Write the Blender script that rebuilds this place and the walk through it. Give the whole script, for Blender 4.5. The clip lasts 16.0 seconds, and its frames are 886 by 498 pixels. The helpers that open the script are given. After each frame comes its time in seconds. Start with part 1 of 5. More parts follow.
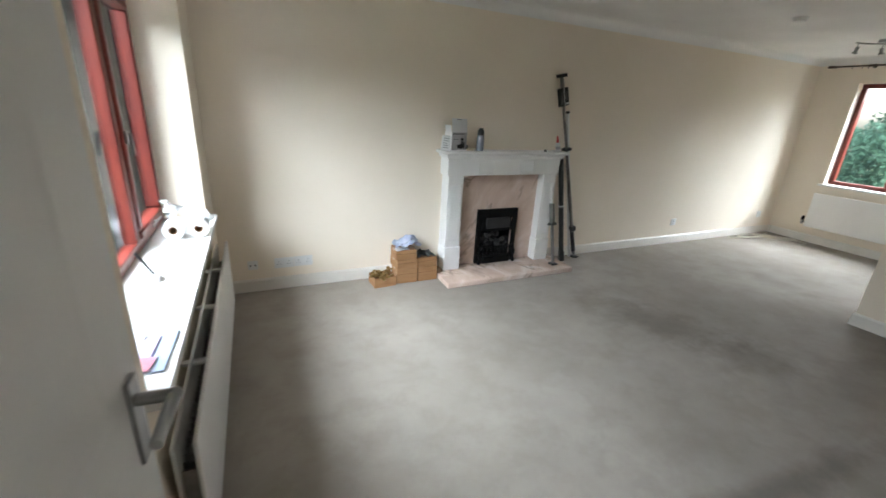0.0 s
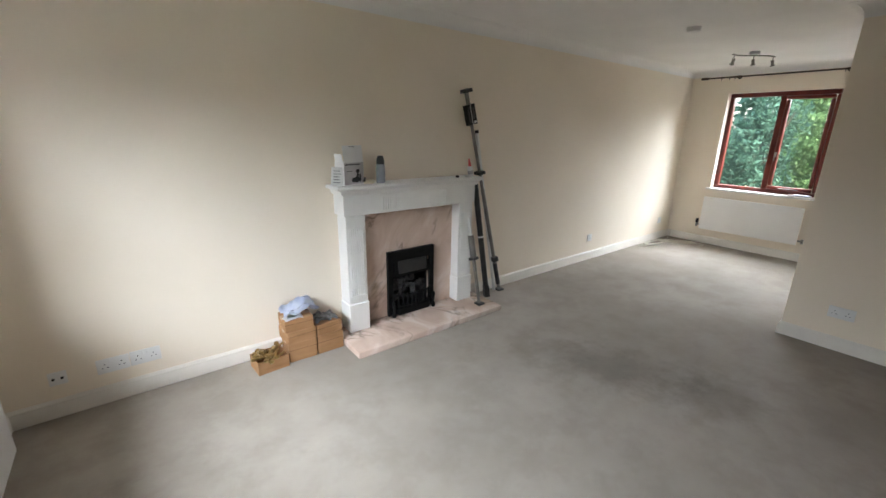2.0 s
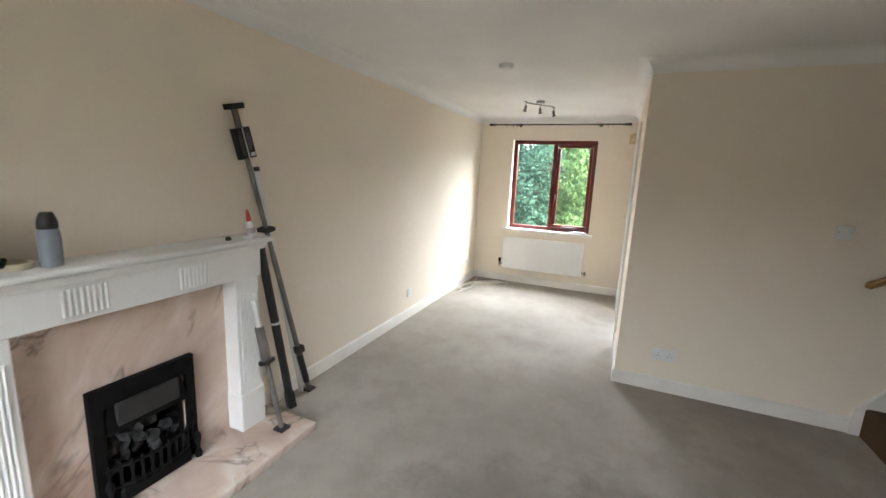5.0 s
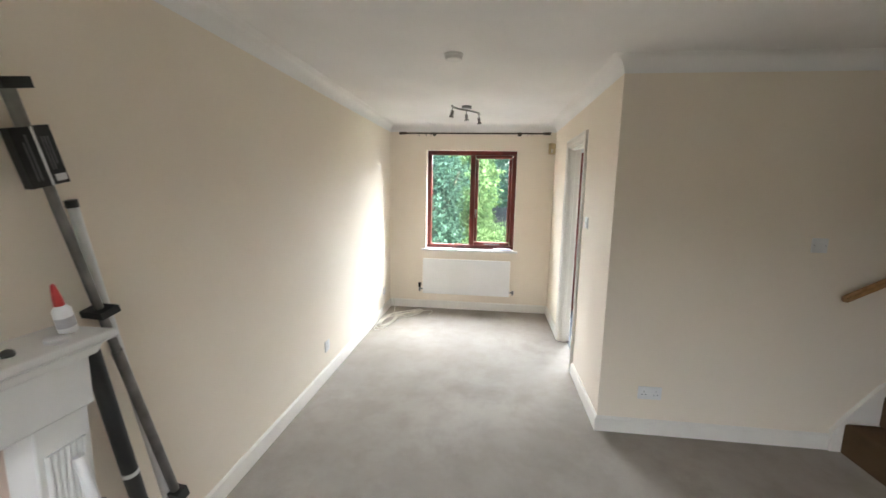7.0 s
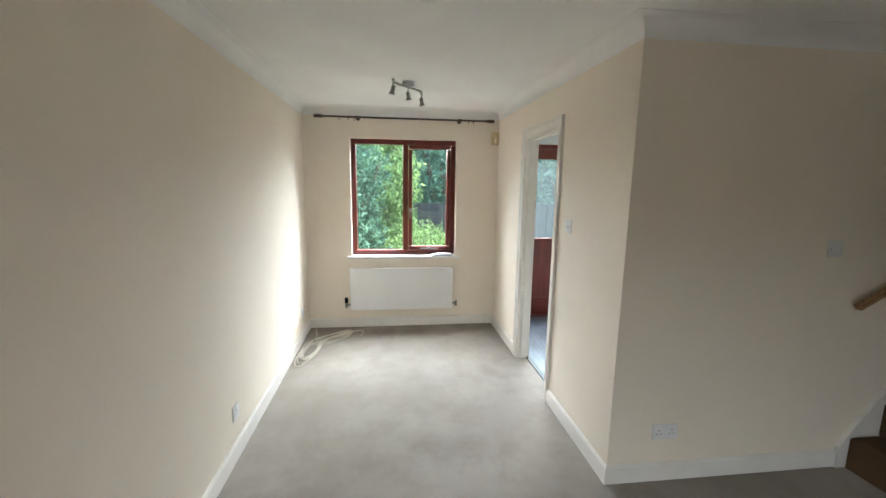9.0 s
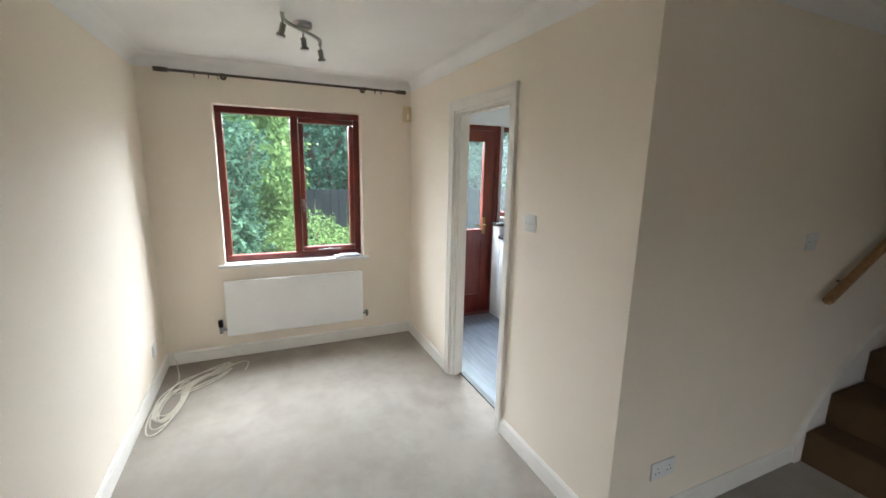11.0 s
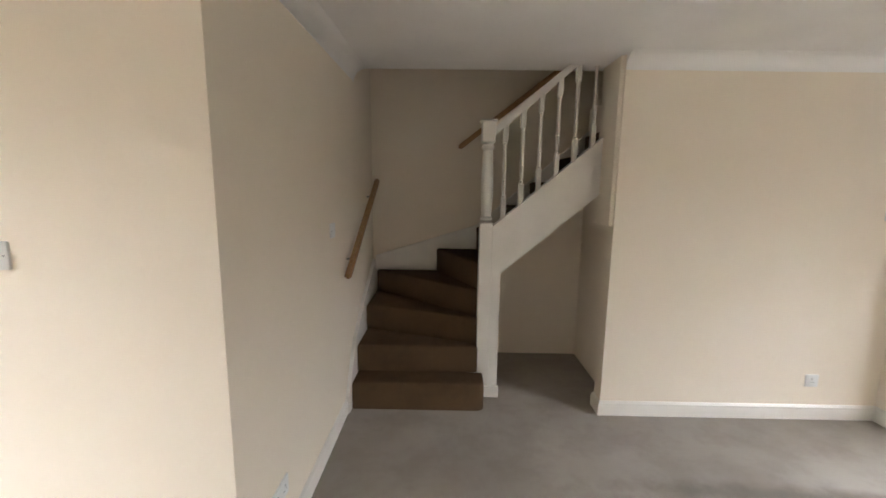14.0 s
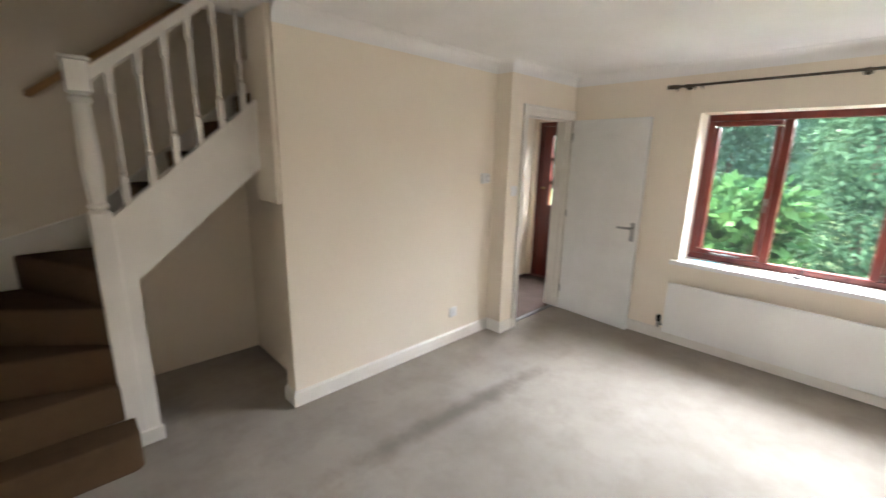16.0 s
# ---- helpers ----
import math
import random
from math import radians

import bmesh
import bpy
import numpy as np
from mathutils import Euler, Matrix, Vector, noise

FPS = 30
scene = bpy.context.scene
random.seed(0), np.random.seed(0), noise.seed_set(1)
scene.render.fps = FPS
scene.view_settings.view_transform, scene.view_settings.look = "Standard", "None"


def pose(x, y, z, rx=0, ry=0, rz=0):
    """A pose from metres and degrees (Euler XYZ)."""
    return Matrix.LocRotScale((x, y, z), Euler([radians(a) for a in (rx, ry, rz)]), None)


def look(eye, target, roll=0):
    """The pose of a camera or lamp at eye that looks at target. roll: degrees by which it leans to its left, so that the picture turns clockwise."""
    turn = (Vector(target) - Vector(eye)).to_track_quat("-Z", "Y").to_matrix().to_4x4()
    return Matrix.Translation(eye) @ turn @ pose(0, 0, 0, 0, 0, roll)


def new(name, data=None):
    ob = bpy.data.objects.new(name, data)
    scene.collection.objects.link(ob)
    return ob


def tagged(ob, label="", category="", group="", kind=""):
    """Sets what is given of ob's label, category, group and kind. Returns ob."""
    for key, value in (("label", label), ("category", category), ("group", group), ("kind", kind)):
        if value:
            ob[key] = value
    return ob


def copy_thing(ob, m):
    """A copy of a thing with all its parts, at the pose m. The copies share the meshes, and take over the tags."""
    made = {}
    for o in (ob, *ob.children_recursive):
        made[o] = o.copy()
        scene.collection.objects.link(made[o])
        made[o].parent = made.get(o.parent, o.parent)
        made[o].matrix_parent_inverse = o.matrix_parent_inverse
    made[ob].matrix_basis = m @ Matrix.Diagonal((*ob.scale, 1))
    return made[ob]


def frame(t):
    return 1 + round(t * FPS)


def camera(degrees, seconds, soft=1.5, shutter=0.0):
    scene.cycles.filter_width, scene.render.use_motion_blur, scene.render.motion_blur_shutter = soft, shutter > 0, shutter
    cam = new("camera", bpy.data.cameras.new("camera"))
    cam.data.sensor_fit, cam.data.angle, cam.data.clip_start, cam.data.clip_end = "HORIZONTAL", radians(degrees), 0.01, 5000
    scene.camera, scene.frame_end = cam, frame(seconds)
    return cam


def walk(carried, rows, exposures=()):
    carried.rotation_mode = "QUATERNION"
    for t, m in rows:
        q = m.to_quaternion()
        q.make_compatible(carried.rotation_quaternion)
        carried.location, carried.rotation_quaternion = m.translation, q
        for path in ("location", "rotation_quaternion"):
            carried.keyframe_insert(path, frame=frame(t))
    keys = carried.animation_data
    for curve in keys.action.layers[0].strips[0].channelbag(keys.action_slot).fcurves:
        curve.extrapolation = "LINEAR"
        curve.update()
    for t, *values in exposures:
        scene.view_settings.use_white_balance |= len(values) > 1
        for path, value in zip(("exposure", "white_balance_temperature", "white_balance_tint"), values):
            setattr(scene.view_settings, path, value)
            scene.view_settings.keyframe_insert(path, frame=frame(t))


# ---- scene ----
cam = camera(94.7, 16.0, shutter=0.35)
PATH = [
    (0, (1.474, 1.209, 1.491), (2.276, 2.919, 0.833), 3.3),
    (0.5, (1.556, 1.39, 1.476), (2.57, 2.994, 0.842), 5.2),
    (1, (1.618, 1.56, 1.474), (2.778, 3.056, 0.827), 3.9),
    (1.5, (1.702, 1.717, 1.495), (2.878, 3.21, 0.869), 2.1),
    (2, (1.829, 1.83, 1.517), (3.011, 3.342, 0.955), 1.0),
    (2.5, (1.902, 1.929, 1.521), (3.222, 3.336, 0.994), 2.1),
    (3, (1.957, 2.08, 1.527), (3.475, 3.292, 1.053), 2.9),
    (3.5, (2.013, 2.235, 1.511), (3.628, 3.314, 1.033), 3.1),
    (4, (2.149, 2.311, 1.514), (3.854, 3.246, 1.045), 2.8),
    (4.2, (2.236, 2.374, 1.516), (3.968, 3.271, 1.073), 2.8),
    (6.5, (2.995, 3.06, 1.553), (4.925, 3.501, 1.273), 1.2),
    (7, (3.168, 3.249, 1.574), (5.132, 3.478, 1.277), 1.1),
    (7.5, (3.319, 3.382, 1.598), (5.292, 3.432, 1.272), 0.1),
    (8, (3.537, 3.474, 1.593), (5.514, 3.479, 1.291), 0.5),
    (8.5, (3.744, 3.532, 1.586), (5.719, 3.452, 1.278), 0.4),
    (8.7, (3.819, 3.589, 1.598), (5.788, 3.441, 1.281), 0.5),
    (10.8, (4.639, 3.745, 1.578), (6.469, 3.022, 1.218), 1.6),
    (11, (4.714, 3.773, 1.597), (6.508, 2.978, 1.208), 1.2),
    (11.5, (4.844, 3.828, 1.585), (6.506, 2.793, 1.174), 1.6),
    (12, (4.951, 3.797, 1.569), (6.384, 2.459, 1.174), 2.4),
    (12.5, (5.047, 3.721, 1.547), (6.087, 2.051, 1.182), 3.0),
    (13, (5.12, 3.717, 1.549), (5.702, 1.836, 1.2), 2.0),
    (13.5, (5.113, 3.729, 1.574), (5.387, 1.777, 1.238), -0.3),
    (14, (5.117, 3.684, 1.549), (5.137, 1.708, 1.24), 0.8),
    (14.5, (5.091, 3.568, 1.575), (4.964, 1.592, 1.293), 0.4),
    (15, (5.056, 3.473, 1.57), (4.639, 1.552, 1.201), 1.3),
    (15.5, (5.049, 3.401, 1.595), (4.141, 1.661, 1.208), 0.0),
    (16, (5.006, 3.376, 1.6), (3.652, 1.974, 1.147), 1.2),
]
walk(cam, [(t, look(eye, target, roll)) for t, eye, target, roll in PATH], [
    (0.0, 1.9, 6400, 11), (1.0, 1.95, 6580, 15), (2.0, 1.95, 6600, 14), (4.0, 2.35, 6600, 14), (7.0, 2.5, 6550, 14), (8.5, 2.25, 6420, 11), (11.0, 1.98, 6450, 13),
    (12.5, 2.3, 6900, 19), (14.5, 3.0, 6750, 17), (15.2, 3.1, 6700, 17), (16.0, 2.85, 6750, 17)])

# ---- light ----
world = bpy.data.worlds.new("overcast")
scene.world = world
world.use_nodes = True
wn = world.node_tree.nodes
sky = wn.new("ShaderNodeTexSky")
sky.sky_type = "NISHITA"
sky.sun_disc = False
sky.sun_elevation, sky.sun_rotation = radians(62), radians(180)
sky.dust_density = 4.0
world.node_tree.links.new(sky.outputs[0], wn["Background"].inputs[0])
wn["Background"].inputs[1].default_value = 0.42
sun = new("sun", bpy.data.lights.new("sun", "SUN"))
sun.data.energy, sun.data.angle, sun.data.color = 1.5, radians(14), (1.0, 0.97, 0.93)
sun.matrix_world = look((4.7, -9.0, 20), (4.7, 1.63, 0))

def sky_lamp(x, y, z, d, w, h, watts, out=1.0, fall=48.0):
    """Open sky above the trees, as it falls in by a window centred at y, z; d is the way in."""
    a = new("sky_light", bpy.data.lights.new("sky_light", "AREA"))
    a.data.shape, a.data.size, a.data.size_y, a.data.energy, a.data.color = "RECTANGLE", w, h, watts, (0.82, 0.92, 1.0)
    a.data.spread = radians(130)
    t = radians(fall)
    at = Vector((x - d * out, y, z + 0.3 + out * math.tan(t)))
    a.matrix_world = look(at, at + Vector((d * math.cos(t), 0, -math.sin(t))))


sky_lamp(8.64, 3.5175, 1.415, -1, 3.2, 2.2, 150)
sky_lamp(0.82, 3.225, 1.352, 1, 3.8, 2.2, 160)
sky_lamp(8.80, 0.884, 1.56, -1, 2.2, 2.0, 120)
sky_lamp(8.80, 1.83, 1.45, -1, 1.4, 1.8, 50)
sky_lamp(0.12, 0.68, 1.50, 1, 1.4, 1.8, 60)

# ---- plan, in metres ----
XF, XB = 1.16, 8.36          # front and rear walls
YS, YN = 1.06, 4.55          # stair-side wall and fireplace wall
XP, YP = 5.79, 2.505         # corner where the room narrows
YD, XD = 1.22, 2.18          # wall with the lounge door, its end
YB = 0.03                    # wall behind the stairs
CEIL = 2.345
EDGE = 0.685                 # edge of the ceiling at the stairs


# ---- materials ----
def mat(name, rough=0.5, metal=0.0):
    m = bpy.data.materials.new(name)
    m.use_nodes = True
    b = m.node_tree.nodes["Principled BSDF"]
    b.inputs["Roughness"].default_value = rough
    b.inputs["Metallic"].default_value = metal
    return m, m.node_tree.nodes, m.node_tree.links, b


def surface(name, a, b, rough=0.5, scale=6.0, fine=120.0, bump=0.1, metal=0.0, low=0.35, high=0.65, stretch=(1, 1, 1), depth=0.002):
    """Two tones mixed by soft noise, with fine relief."""
    m, n, l, bsdf = mat(name, rough, metal)
    tc = n.new("ShaderNodeTexCoord")
    mp = n.new("ShaderNodeMapping")
    mp.inputs["Scale"].default_value = stretch
    l.new(tc.outputs["Object"], mp.inputs[0])
    n1 = n.new("ShaderNodeTexNoise")
    n1.inputs["Scale"].default_value, n1.inputs["Detail"].default_value = scale, 5
    l.new(mp.outputs[0], n1.inputs["Vector"])
    r = n.new("ShaderNodeValToRGB")
    r.color_ramp.elements[0].position, r.color_ramp.elements[1].position = low, high
    r.color_ramp.elements[0].color, r.color_ramp.elements[1].color = (*a, 1), (*b, 1)
    l.new(n1.outputs[0], r.inputs[0])
    l.new(r.outputs[0], bsdf.inputs["Base Color"])
    if bump:
        n2 = n.new("ShaderNodeTexNoise")
        n2.inputs["Scale"].default_value, n2.inputs["Detail"].default_value = fine, 3
        l.new(mp.outputs[0], n2.inputs["Vector"])
        bp = n.new("ShaderNodeBump")
        bp.inputs["Strength"].default_value, bp.inputs["Distance"].default_value = bump, depth
        l.new(n2.outputs[0], bp.inputs["Height"])
        l.new(bp.outputs[0], bsdf.inputs["Normal"])
    return m


def carpet(name, a, b, c, worn=0.5, stains=()):
    """Cut-pile carpet: worn patches, mottling and tufts."""
    m, n, l, bsdf = mat(name, 0.95)
    bsdf.inputs["Specular IOR Level"].default_value = 0.1
    tc = n.new("ShaderNodeTexCoord")

    def tex(scale, detail, rough=0.5):
        t = n.new("ShaderNodeTexNoise")
        t.inputs["Scale"].default_value, t.inputs["Detail"].default_value, t.inputs["Roughness"].default_value = scale, detail, rough
        l.new(tc.outputs["Object"], t.inputs["Vector"])
        return t
    big, mid, tuft = tex(0.8, 5, 0.6), tex(4, 6, 0.68), tex(420, 2)
    r = n.new("ShaderNodeValToRGB")
    r.color_ramp.elements[0].position, r.color_ramp.elements[1].position = 0.34, 0.64
    r.color_ramp.elements[0].color, r.color_ramp.elements[1].color = (*a, 1), (*b, 1)
    l.new(big.outputs[0], r.inputs[0])
    r2 = n.new("ShaderNodeValToRGB")
    r2.color_ramp.elements[0].position, r2.color_ramp.elements[1].position = 0.38, 0.55
    r2.color_ramp.elements[0].color, r2.color_ramp.elements[1].color = (worn, worn, worn, 1), (0, 0, 0, 1)
    l.new(mid.outputs[0], r2.inputs[0])
    mx = n.new("ShaderNodeMix")
    mx.data_type = "RGBA"
    l.new(r2.outputs[0], mx.inputs[0])
    l.new(r.outputs[0], mx.inputs[6])
    mx.inputs[7].default_value = (*c, 1)
    mt = n.new("ShaderNodeMix")
    mt.data_type, mt.blend_type = "RGBA", "MULTIPLY"
    mt.inputs[0].default_value = 0.35
    last = mx.outputs[2]
    for x, y, rx, ry, turn, depth in stains:
        mp = n.new("ShaderNodeMapping")
        mp.vector_type = "TEXTURE"
        mp.inputs["Location"].default_value, mp.inputs["Rotation"].default_value, mp.inputs["Scale"].default_value = (x, y, 0), (0, 0, radians(turn)), (rx, ry, 1)
        l.new(tc.outputs["Object"], mp.inputs[0])
        ln = n.new("ShaderNodeVectorMath")
        ln.operation = "LENGTH"
        l.new(mp.outputs[0], ln.inputs[0])
        ad = n.new("ShaderNodeMath")
        ad.operation = "ADD"
        l.new(ln.outputs["Value"], ad.inputs[0])
        l.new(mid.outputs[0], ad.inputs[1])
        mr = n.new("ShaderNodeMapRange")
        mr.interpolation_type = "SMOOTHSTEP"
        for k, v in enumerate((0.6, 1.5, depth, 0.0)):
            mr.inputs[k + 1].default_value = v
        l.new(ad.outputs[0], mr.inputs[0])
        sm = n.new("ShaderNodeMix")
        sm.data_type = "RGBA"
        l.new(mr.outputs[0], sm.inputs[0])
        l.new(last, sm.inputs[6])
        sm.inputs[7].default_value = (*[v * 0.62 for v in c], 1)
        last = sm.outputs[2]
    l.new(last, mt.inputs[6])
    l.new(tuft.outputs[0], mt.inputs[7])
    l.new(mt.outputs[2], bsdf.inputs["Base Color"])
    bp = n.new("ShaderNodeBump")
    bp.inputs["Strength"].default_value, bp.inputs["Distance"].default_value = 0.5, 0.004
    l.new(tuft.outputs[0], bp.inputs["Height"])
    l.new(bp.outputs[0], bsdf.inputs["Normal"])
    return m


def glass(name, tint=(1, 1, 1), rough=0.0):
    m, n, l, bsdf = mat(name, 0.02)
    t = n.new("ShaderNodeBsdfTransparent")
    t.inputs[0].default_value = (*tint, 1)
    g = n.new("ShaderNodeBsdfGlossy")
    g.inputs["Roughness"].default_value = 0.02 + rough
    f = n.new("ShaderNodeFresnel")
    f.inputs[0].default_value = 1.28
    mx = n.new("ShaderNodeMixShader")
    l.new(f.outputs[0], mx.inputs[0])
    l.new(t.outputs[0], mx.inputs[1])
    l.new(g.outputs[0], mx.inputs[2])
    v = n.new("ShaderNodeBsdfTranslucent")
    v.inputs[0].default_value = (0.8, 0.85, 0.85, 1)
    d = n.new("ShaderNodeMixShader")
    d.inputs[0].default_value = 0.001 + rough * 0.9
    l.new(mx.outputs[0], d.inputs[1])
    l.new(v.outputs[0], d.inputs[2])
    l.new(d.outputs[0], n["Material Output"].inputs[0])
    return m


M_WALL = surface("cream_paint", (0.828, 0.735, 0.608), (0.858, 0.766, 0.643), 0.75, 1.3, 260, 0.12, depth=0.001)
M_CEIL = surface("ceiling_paint", (0.82, 0.80, 0.775), (0.87, 0.85, 0.825), 0.85, 2.0, 300, 0.12, depth=0.001)
M_TRIM = surface("white_gloss", (0.74, 0.70, 0.635), (0.79, 0.75, 0.685), 0.35, 5, 60, 0.03)
M_DOOR = surface("white_door", (0.74, 0.73, 0.70), (0.79, 0.78, 0.75), 0.4, 4, 90, 0.04)
M_CARPET = carpet("pale_carpet", (0.372, 0.328, 0.280), (0.492, 0.441, 0.384), (0.30, 0.262, 0.22), 0.34,
                  [(3.30, 1.80, 1.30, 0.11, 177, 0.7), (4.25, 3.05, 0.75, 0.4, -60, 0.6), (4.45, 2.45, 0.4, 0.3, 0, 0.5), (7.16, 2.83, 0.22, 0.14, 20, 0.3), (6.2, 3.3, 0.5, 0.25, 70, 0.25)])
M_STAIR = carpet("brown_carpet", (0.115, 0.070, 0.038), (0.155, 0.097, 0.055), (0.085, 0.052, 0.03), 0.4)
M_HALL = carpet("hall_carpet", (0.14, 0.10, 0.085), (0.19, 0.14, 0.12), (0.10, 0.075, 0.06), 0.4)
M_RED = surface("red_stain", (0.11, 0.015, 0.010), (0.175, 0.027, 0.016), 0.38, 3, 40, 0.12, stretch=(6, 6, 1))
M_GLASS = glass("window_glass", (0.95, 0.97, 0.96))
M_RAD = surface("radiator_enamel", (0.78, 0.77, 0.75), (0.82, 0.81, 0.79), 0.3, 3, 60, 0.02)
M_PLASTIC = surface("white_plastic", (0.74, 0.73, 0.71), (0.79, 0.78, 0.76), 0.35, 8, 60, 0.0)
M_DARK = surface("black_metal", (0.002, 0.002, 0.002), (0.006, 0.006, 0.006), 0.6, 14, 120, 0.15)
M_DARK.node_tree.nodes["Principled BSDF"].inputs["Specular IOR Level"].default_value = 0.15
M_STEEL = surface("dull_steel", (0.20, 0.19, 0.18), (0.34, 0.33, 0.32), 0.38, 9, 90, 0.08, metal=0.9)
M_CHROME = surface("satin_nickel", (0.30, 0.30, 0.30), (0.38, 0.38, 0.38), 0.28, 9, 90, 0.03, metal=1.0)
M_NICKEL = surface("brushed_nickel", (0.20, 0.19, 0.175), (0.28, 0.27, 0.25), 0.35, 9, 90, 0.03, metal=0.9)
M_OAK = surface("handrail_oak", (0.30, 0.155, 0.06), (0.42, 0.235, 0.10), 0.45, 4, 60, 0.08, stretch=(12, 12, 2))
M_BRICKOUT = surface("outer_brick", (0.28, 0.13, 0.09), (0.36, 0.19, 0.13), 0.9, 12, 50, 0.3)


# ---- mesh helpers ----
def box(bm, x0, y0, z0, x1, y1, z1, bevel=0.0, seg=1):
    m = Matrix.LocRotScale(((x0 + x1) / 2, (y0 + y1) / 2, (z0 + z1) / 2), None, (abs(x1 - x0), abs(y1 - y0), abs(z1 - z0)))
    v = bmesh.ops.create_cube(bm, size=1, matrix=m)["verts"]
    if bevel:
        e = list({ed for q in v for ed in q.link_edges})
        bmesh.ops.bevel(bm, geom=e, offset=bevel, segments=seg, profile=0.5, affect="EDGES")
    return bm


def rod(bm, a, b, r, r2=None, seg=12):
    a, b = Vector(a), Vector(b)
    d = b - a
    q = d.to_track_quat("Z", "Y").to_matrix().to_4x4()
    bmesh.ops.create_cone(bm, cap_ends=True, segments=seg, radius1=r, radius2=r if r2 is None else r2, depth=d.length,
                          matrix=Matrix.Translation((a + b) / 2) @ q)
    return bm


def lathe(bm, base, prof, seg=12):
    """A turned shape from (radius, height) steps above base."""
    rings = []
    for r, h in prof:
        rings.append([bm.verts.new((base[0] + r * math.cos(2 * math.pi * i / seg), base[1] + r * math.sin(2 * math.pi * i / seg), base[2] + h)) for i in range(seg)])
    for p, q in zip(rings, rings[1:]):
        for i in range(seg):
            bm.faces.new((p[i], p[(i + 1) % seg], q[(i + 1) % seg], q[i]))
    bm.faces.new(list(reversed(rings[0])))
    bm.faces.new(rings[-1])
    return bm


def prism(bm, pts, axis, a, b):
    """A flat outline pushed from a to b along an axis; pts are the other two coordinates in order."""
    def at(p, v):
        return {"x": (v, p[0], p[1]), "y": (p[0], v, p[1]), "z": (p[0], p[1], v)}[axis]
    f = [bm.verts.new(at(p, a)) for p in pts]
    g = [bm.verts.new(at(p, b)) for p in pts]
    bm.faces.new(f)
    bm.faces.new(list(reversed(g)))
    for i in range(len(pts)):
        j = (i + 1) % len(pts)
        bm.faces.new((f[j], f[i], g[i], g[j]))
    return bm


def sweep(bm, path, prof, closed=False):
    """A moulding: (inward, height) steps carried along a plan line with mitred corners; the room lies to the left."""
    n = len(path)
    rows = []
    for i in range(n):
        p = Vector(path[i])
        d1 = (p - Vector(path[i - 1])).normalized() if i or closed else None
        d2 = (Vector(path[(i + 1) % n]) - p).normalized() if i < n - 1 or closed else None
        d1, d2 = d1 or d2, d2 or d1
        n1, n2 = Vector((-d1.y, d1.x)), Vector((-d2.y, d2.x))
        m = (n1 + n2) / (1 + n1.dot(n2))
        rows.append([bm.verts.new((p.x + m.x * o, p.y + m.y * o, h)) for o, h in prof])
    k = len(prof)
    for r, s in zip(rows, rows[1:]):
        for j in range(k):
            bm.faces.new((r[j], s[j], s[(j + 1) % k], r[(j + 1) % k]))
    bm.faces.new(rows[0])
    bm.faces.new(list(reversed(rows[-1])))
    return bm


def cells(bm, xs, ys, zs, solid):
    """Joined solid of grid cells, with only its outer faces."""
    vs = {}

    def v(i, j, k):
        if (i, j, k) not in vs:
            vs[i, j, k] = bm.verts.new((xs[i], ys[j], zs[k]))
        return vs[i, j, k]
    nx, ny, nz = len(xs) - 1, len(ys) - 1, len(zs) - 1

    def full(i, j, k):
        return 0 <= i < nx and 0 <= j < ny and 0 <= k < nz and solid((xs[i] + xs[i + 1]) / 2, (ys[j] + ys[j + 1]) / 2, (zs[k] + zs[k + 1]) / 2)
    for i in range(nx):
        for j in range(ny):
            for k in range(nz):
                if not full(i, j, k):
                    continue
                a, b, c = i + 1, j + 1, k + 1
                for (p, q, r), f in (((-1, 0, 0), ((i, j, k), (i, j, c), (i, b, c), (i, b, k))), ((1, 0, 0), ((a, j, k), (a, b, k), (a, b, c), (a, j, c))),
                                     ((0, -1, 0), ((i, j, k), (a, j, k), (a, j, c), (i, j, c))), ((0, 1, 0), ((i, b, k), (i, b, c), (a, b, c), (a, b, k))),
                                     ((0, 0, -1), ((i, j, k), (i, b, k), (a, b, k), (a, j, k))), ((0, 0, 1), ((i, j, c), (a, j, c), (a, b, c), (i, b, c)))):
                    if not full(i + p, j + q, k + r):
                        bm.faces.new([v(*w) for w in f])
    return bm


def ob_from(name, bm, material, smooth=False):
    bmesh.ops.recalc_face_normals(bm, faces=bm.faces)
    me = bpy.data.meshes.new(name)
    bm.to_mesh(me)
    bm.free()
    me.materials.append(material)
    if smooth:
        me.polygons.foreach_set("use_smooth", [True] * len(me.polygons))
        me.set_sharp_from_angle(angle=radians(38))
    return new(name, me)


def structure(name, bm, material, label="", smooth=False):
    return tagged(ob_from(name, bm, material, smooth), label, kind="structure")


def thing(name, label, category, base, group=""):
    e = new(name)
    e.empty_display_size = 0.1
    e.matrix_basis = Matrix.Translation(base)
    return tagged(e, label, category, group)


def part(name, bm, material, parent, label="", smooth=False):
    o = ob_from(name, bm, material, smooth)
    o.parent = parent
    if parent.type == "EMPTY":
        o.matrix_parent_inverse = parent.matrix_basis.inverted()
    if label:
        o["label"] = label
    return o


def B():
    return bmesh.new()


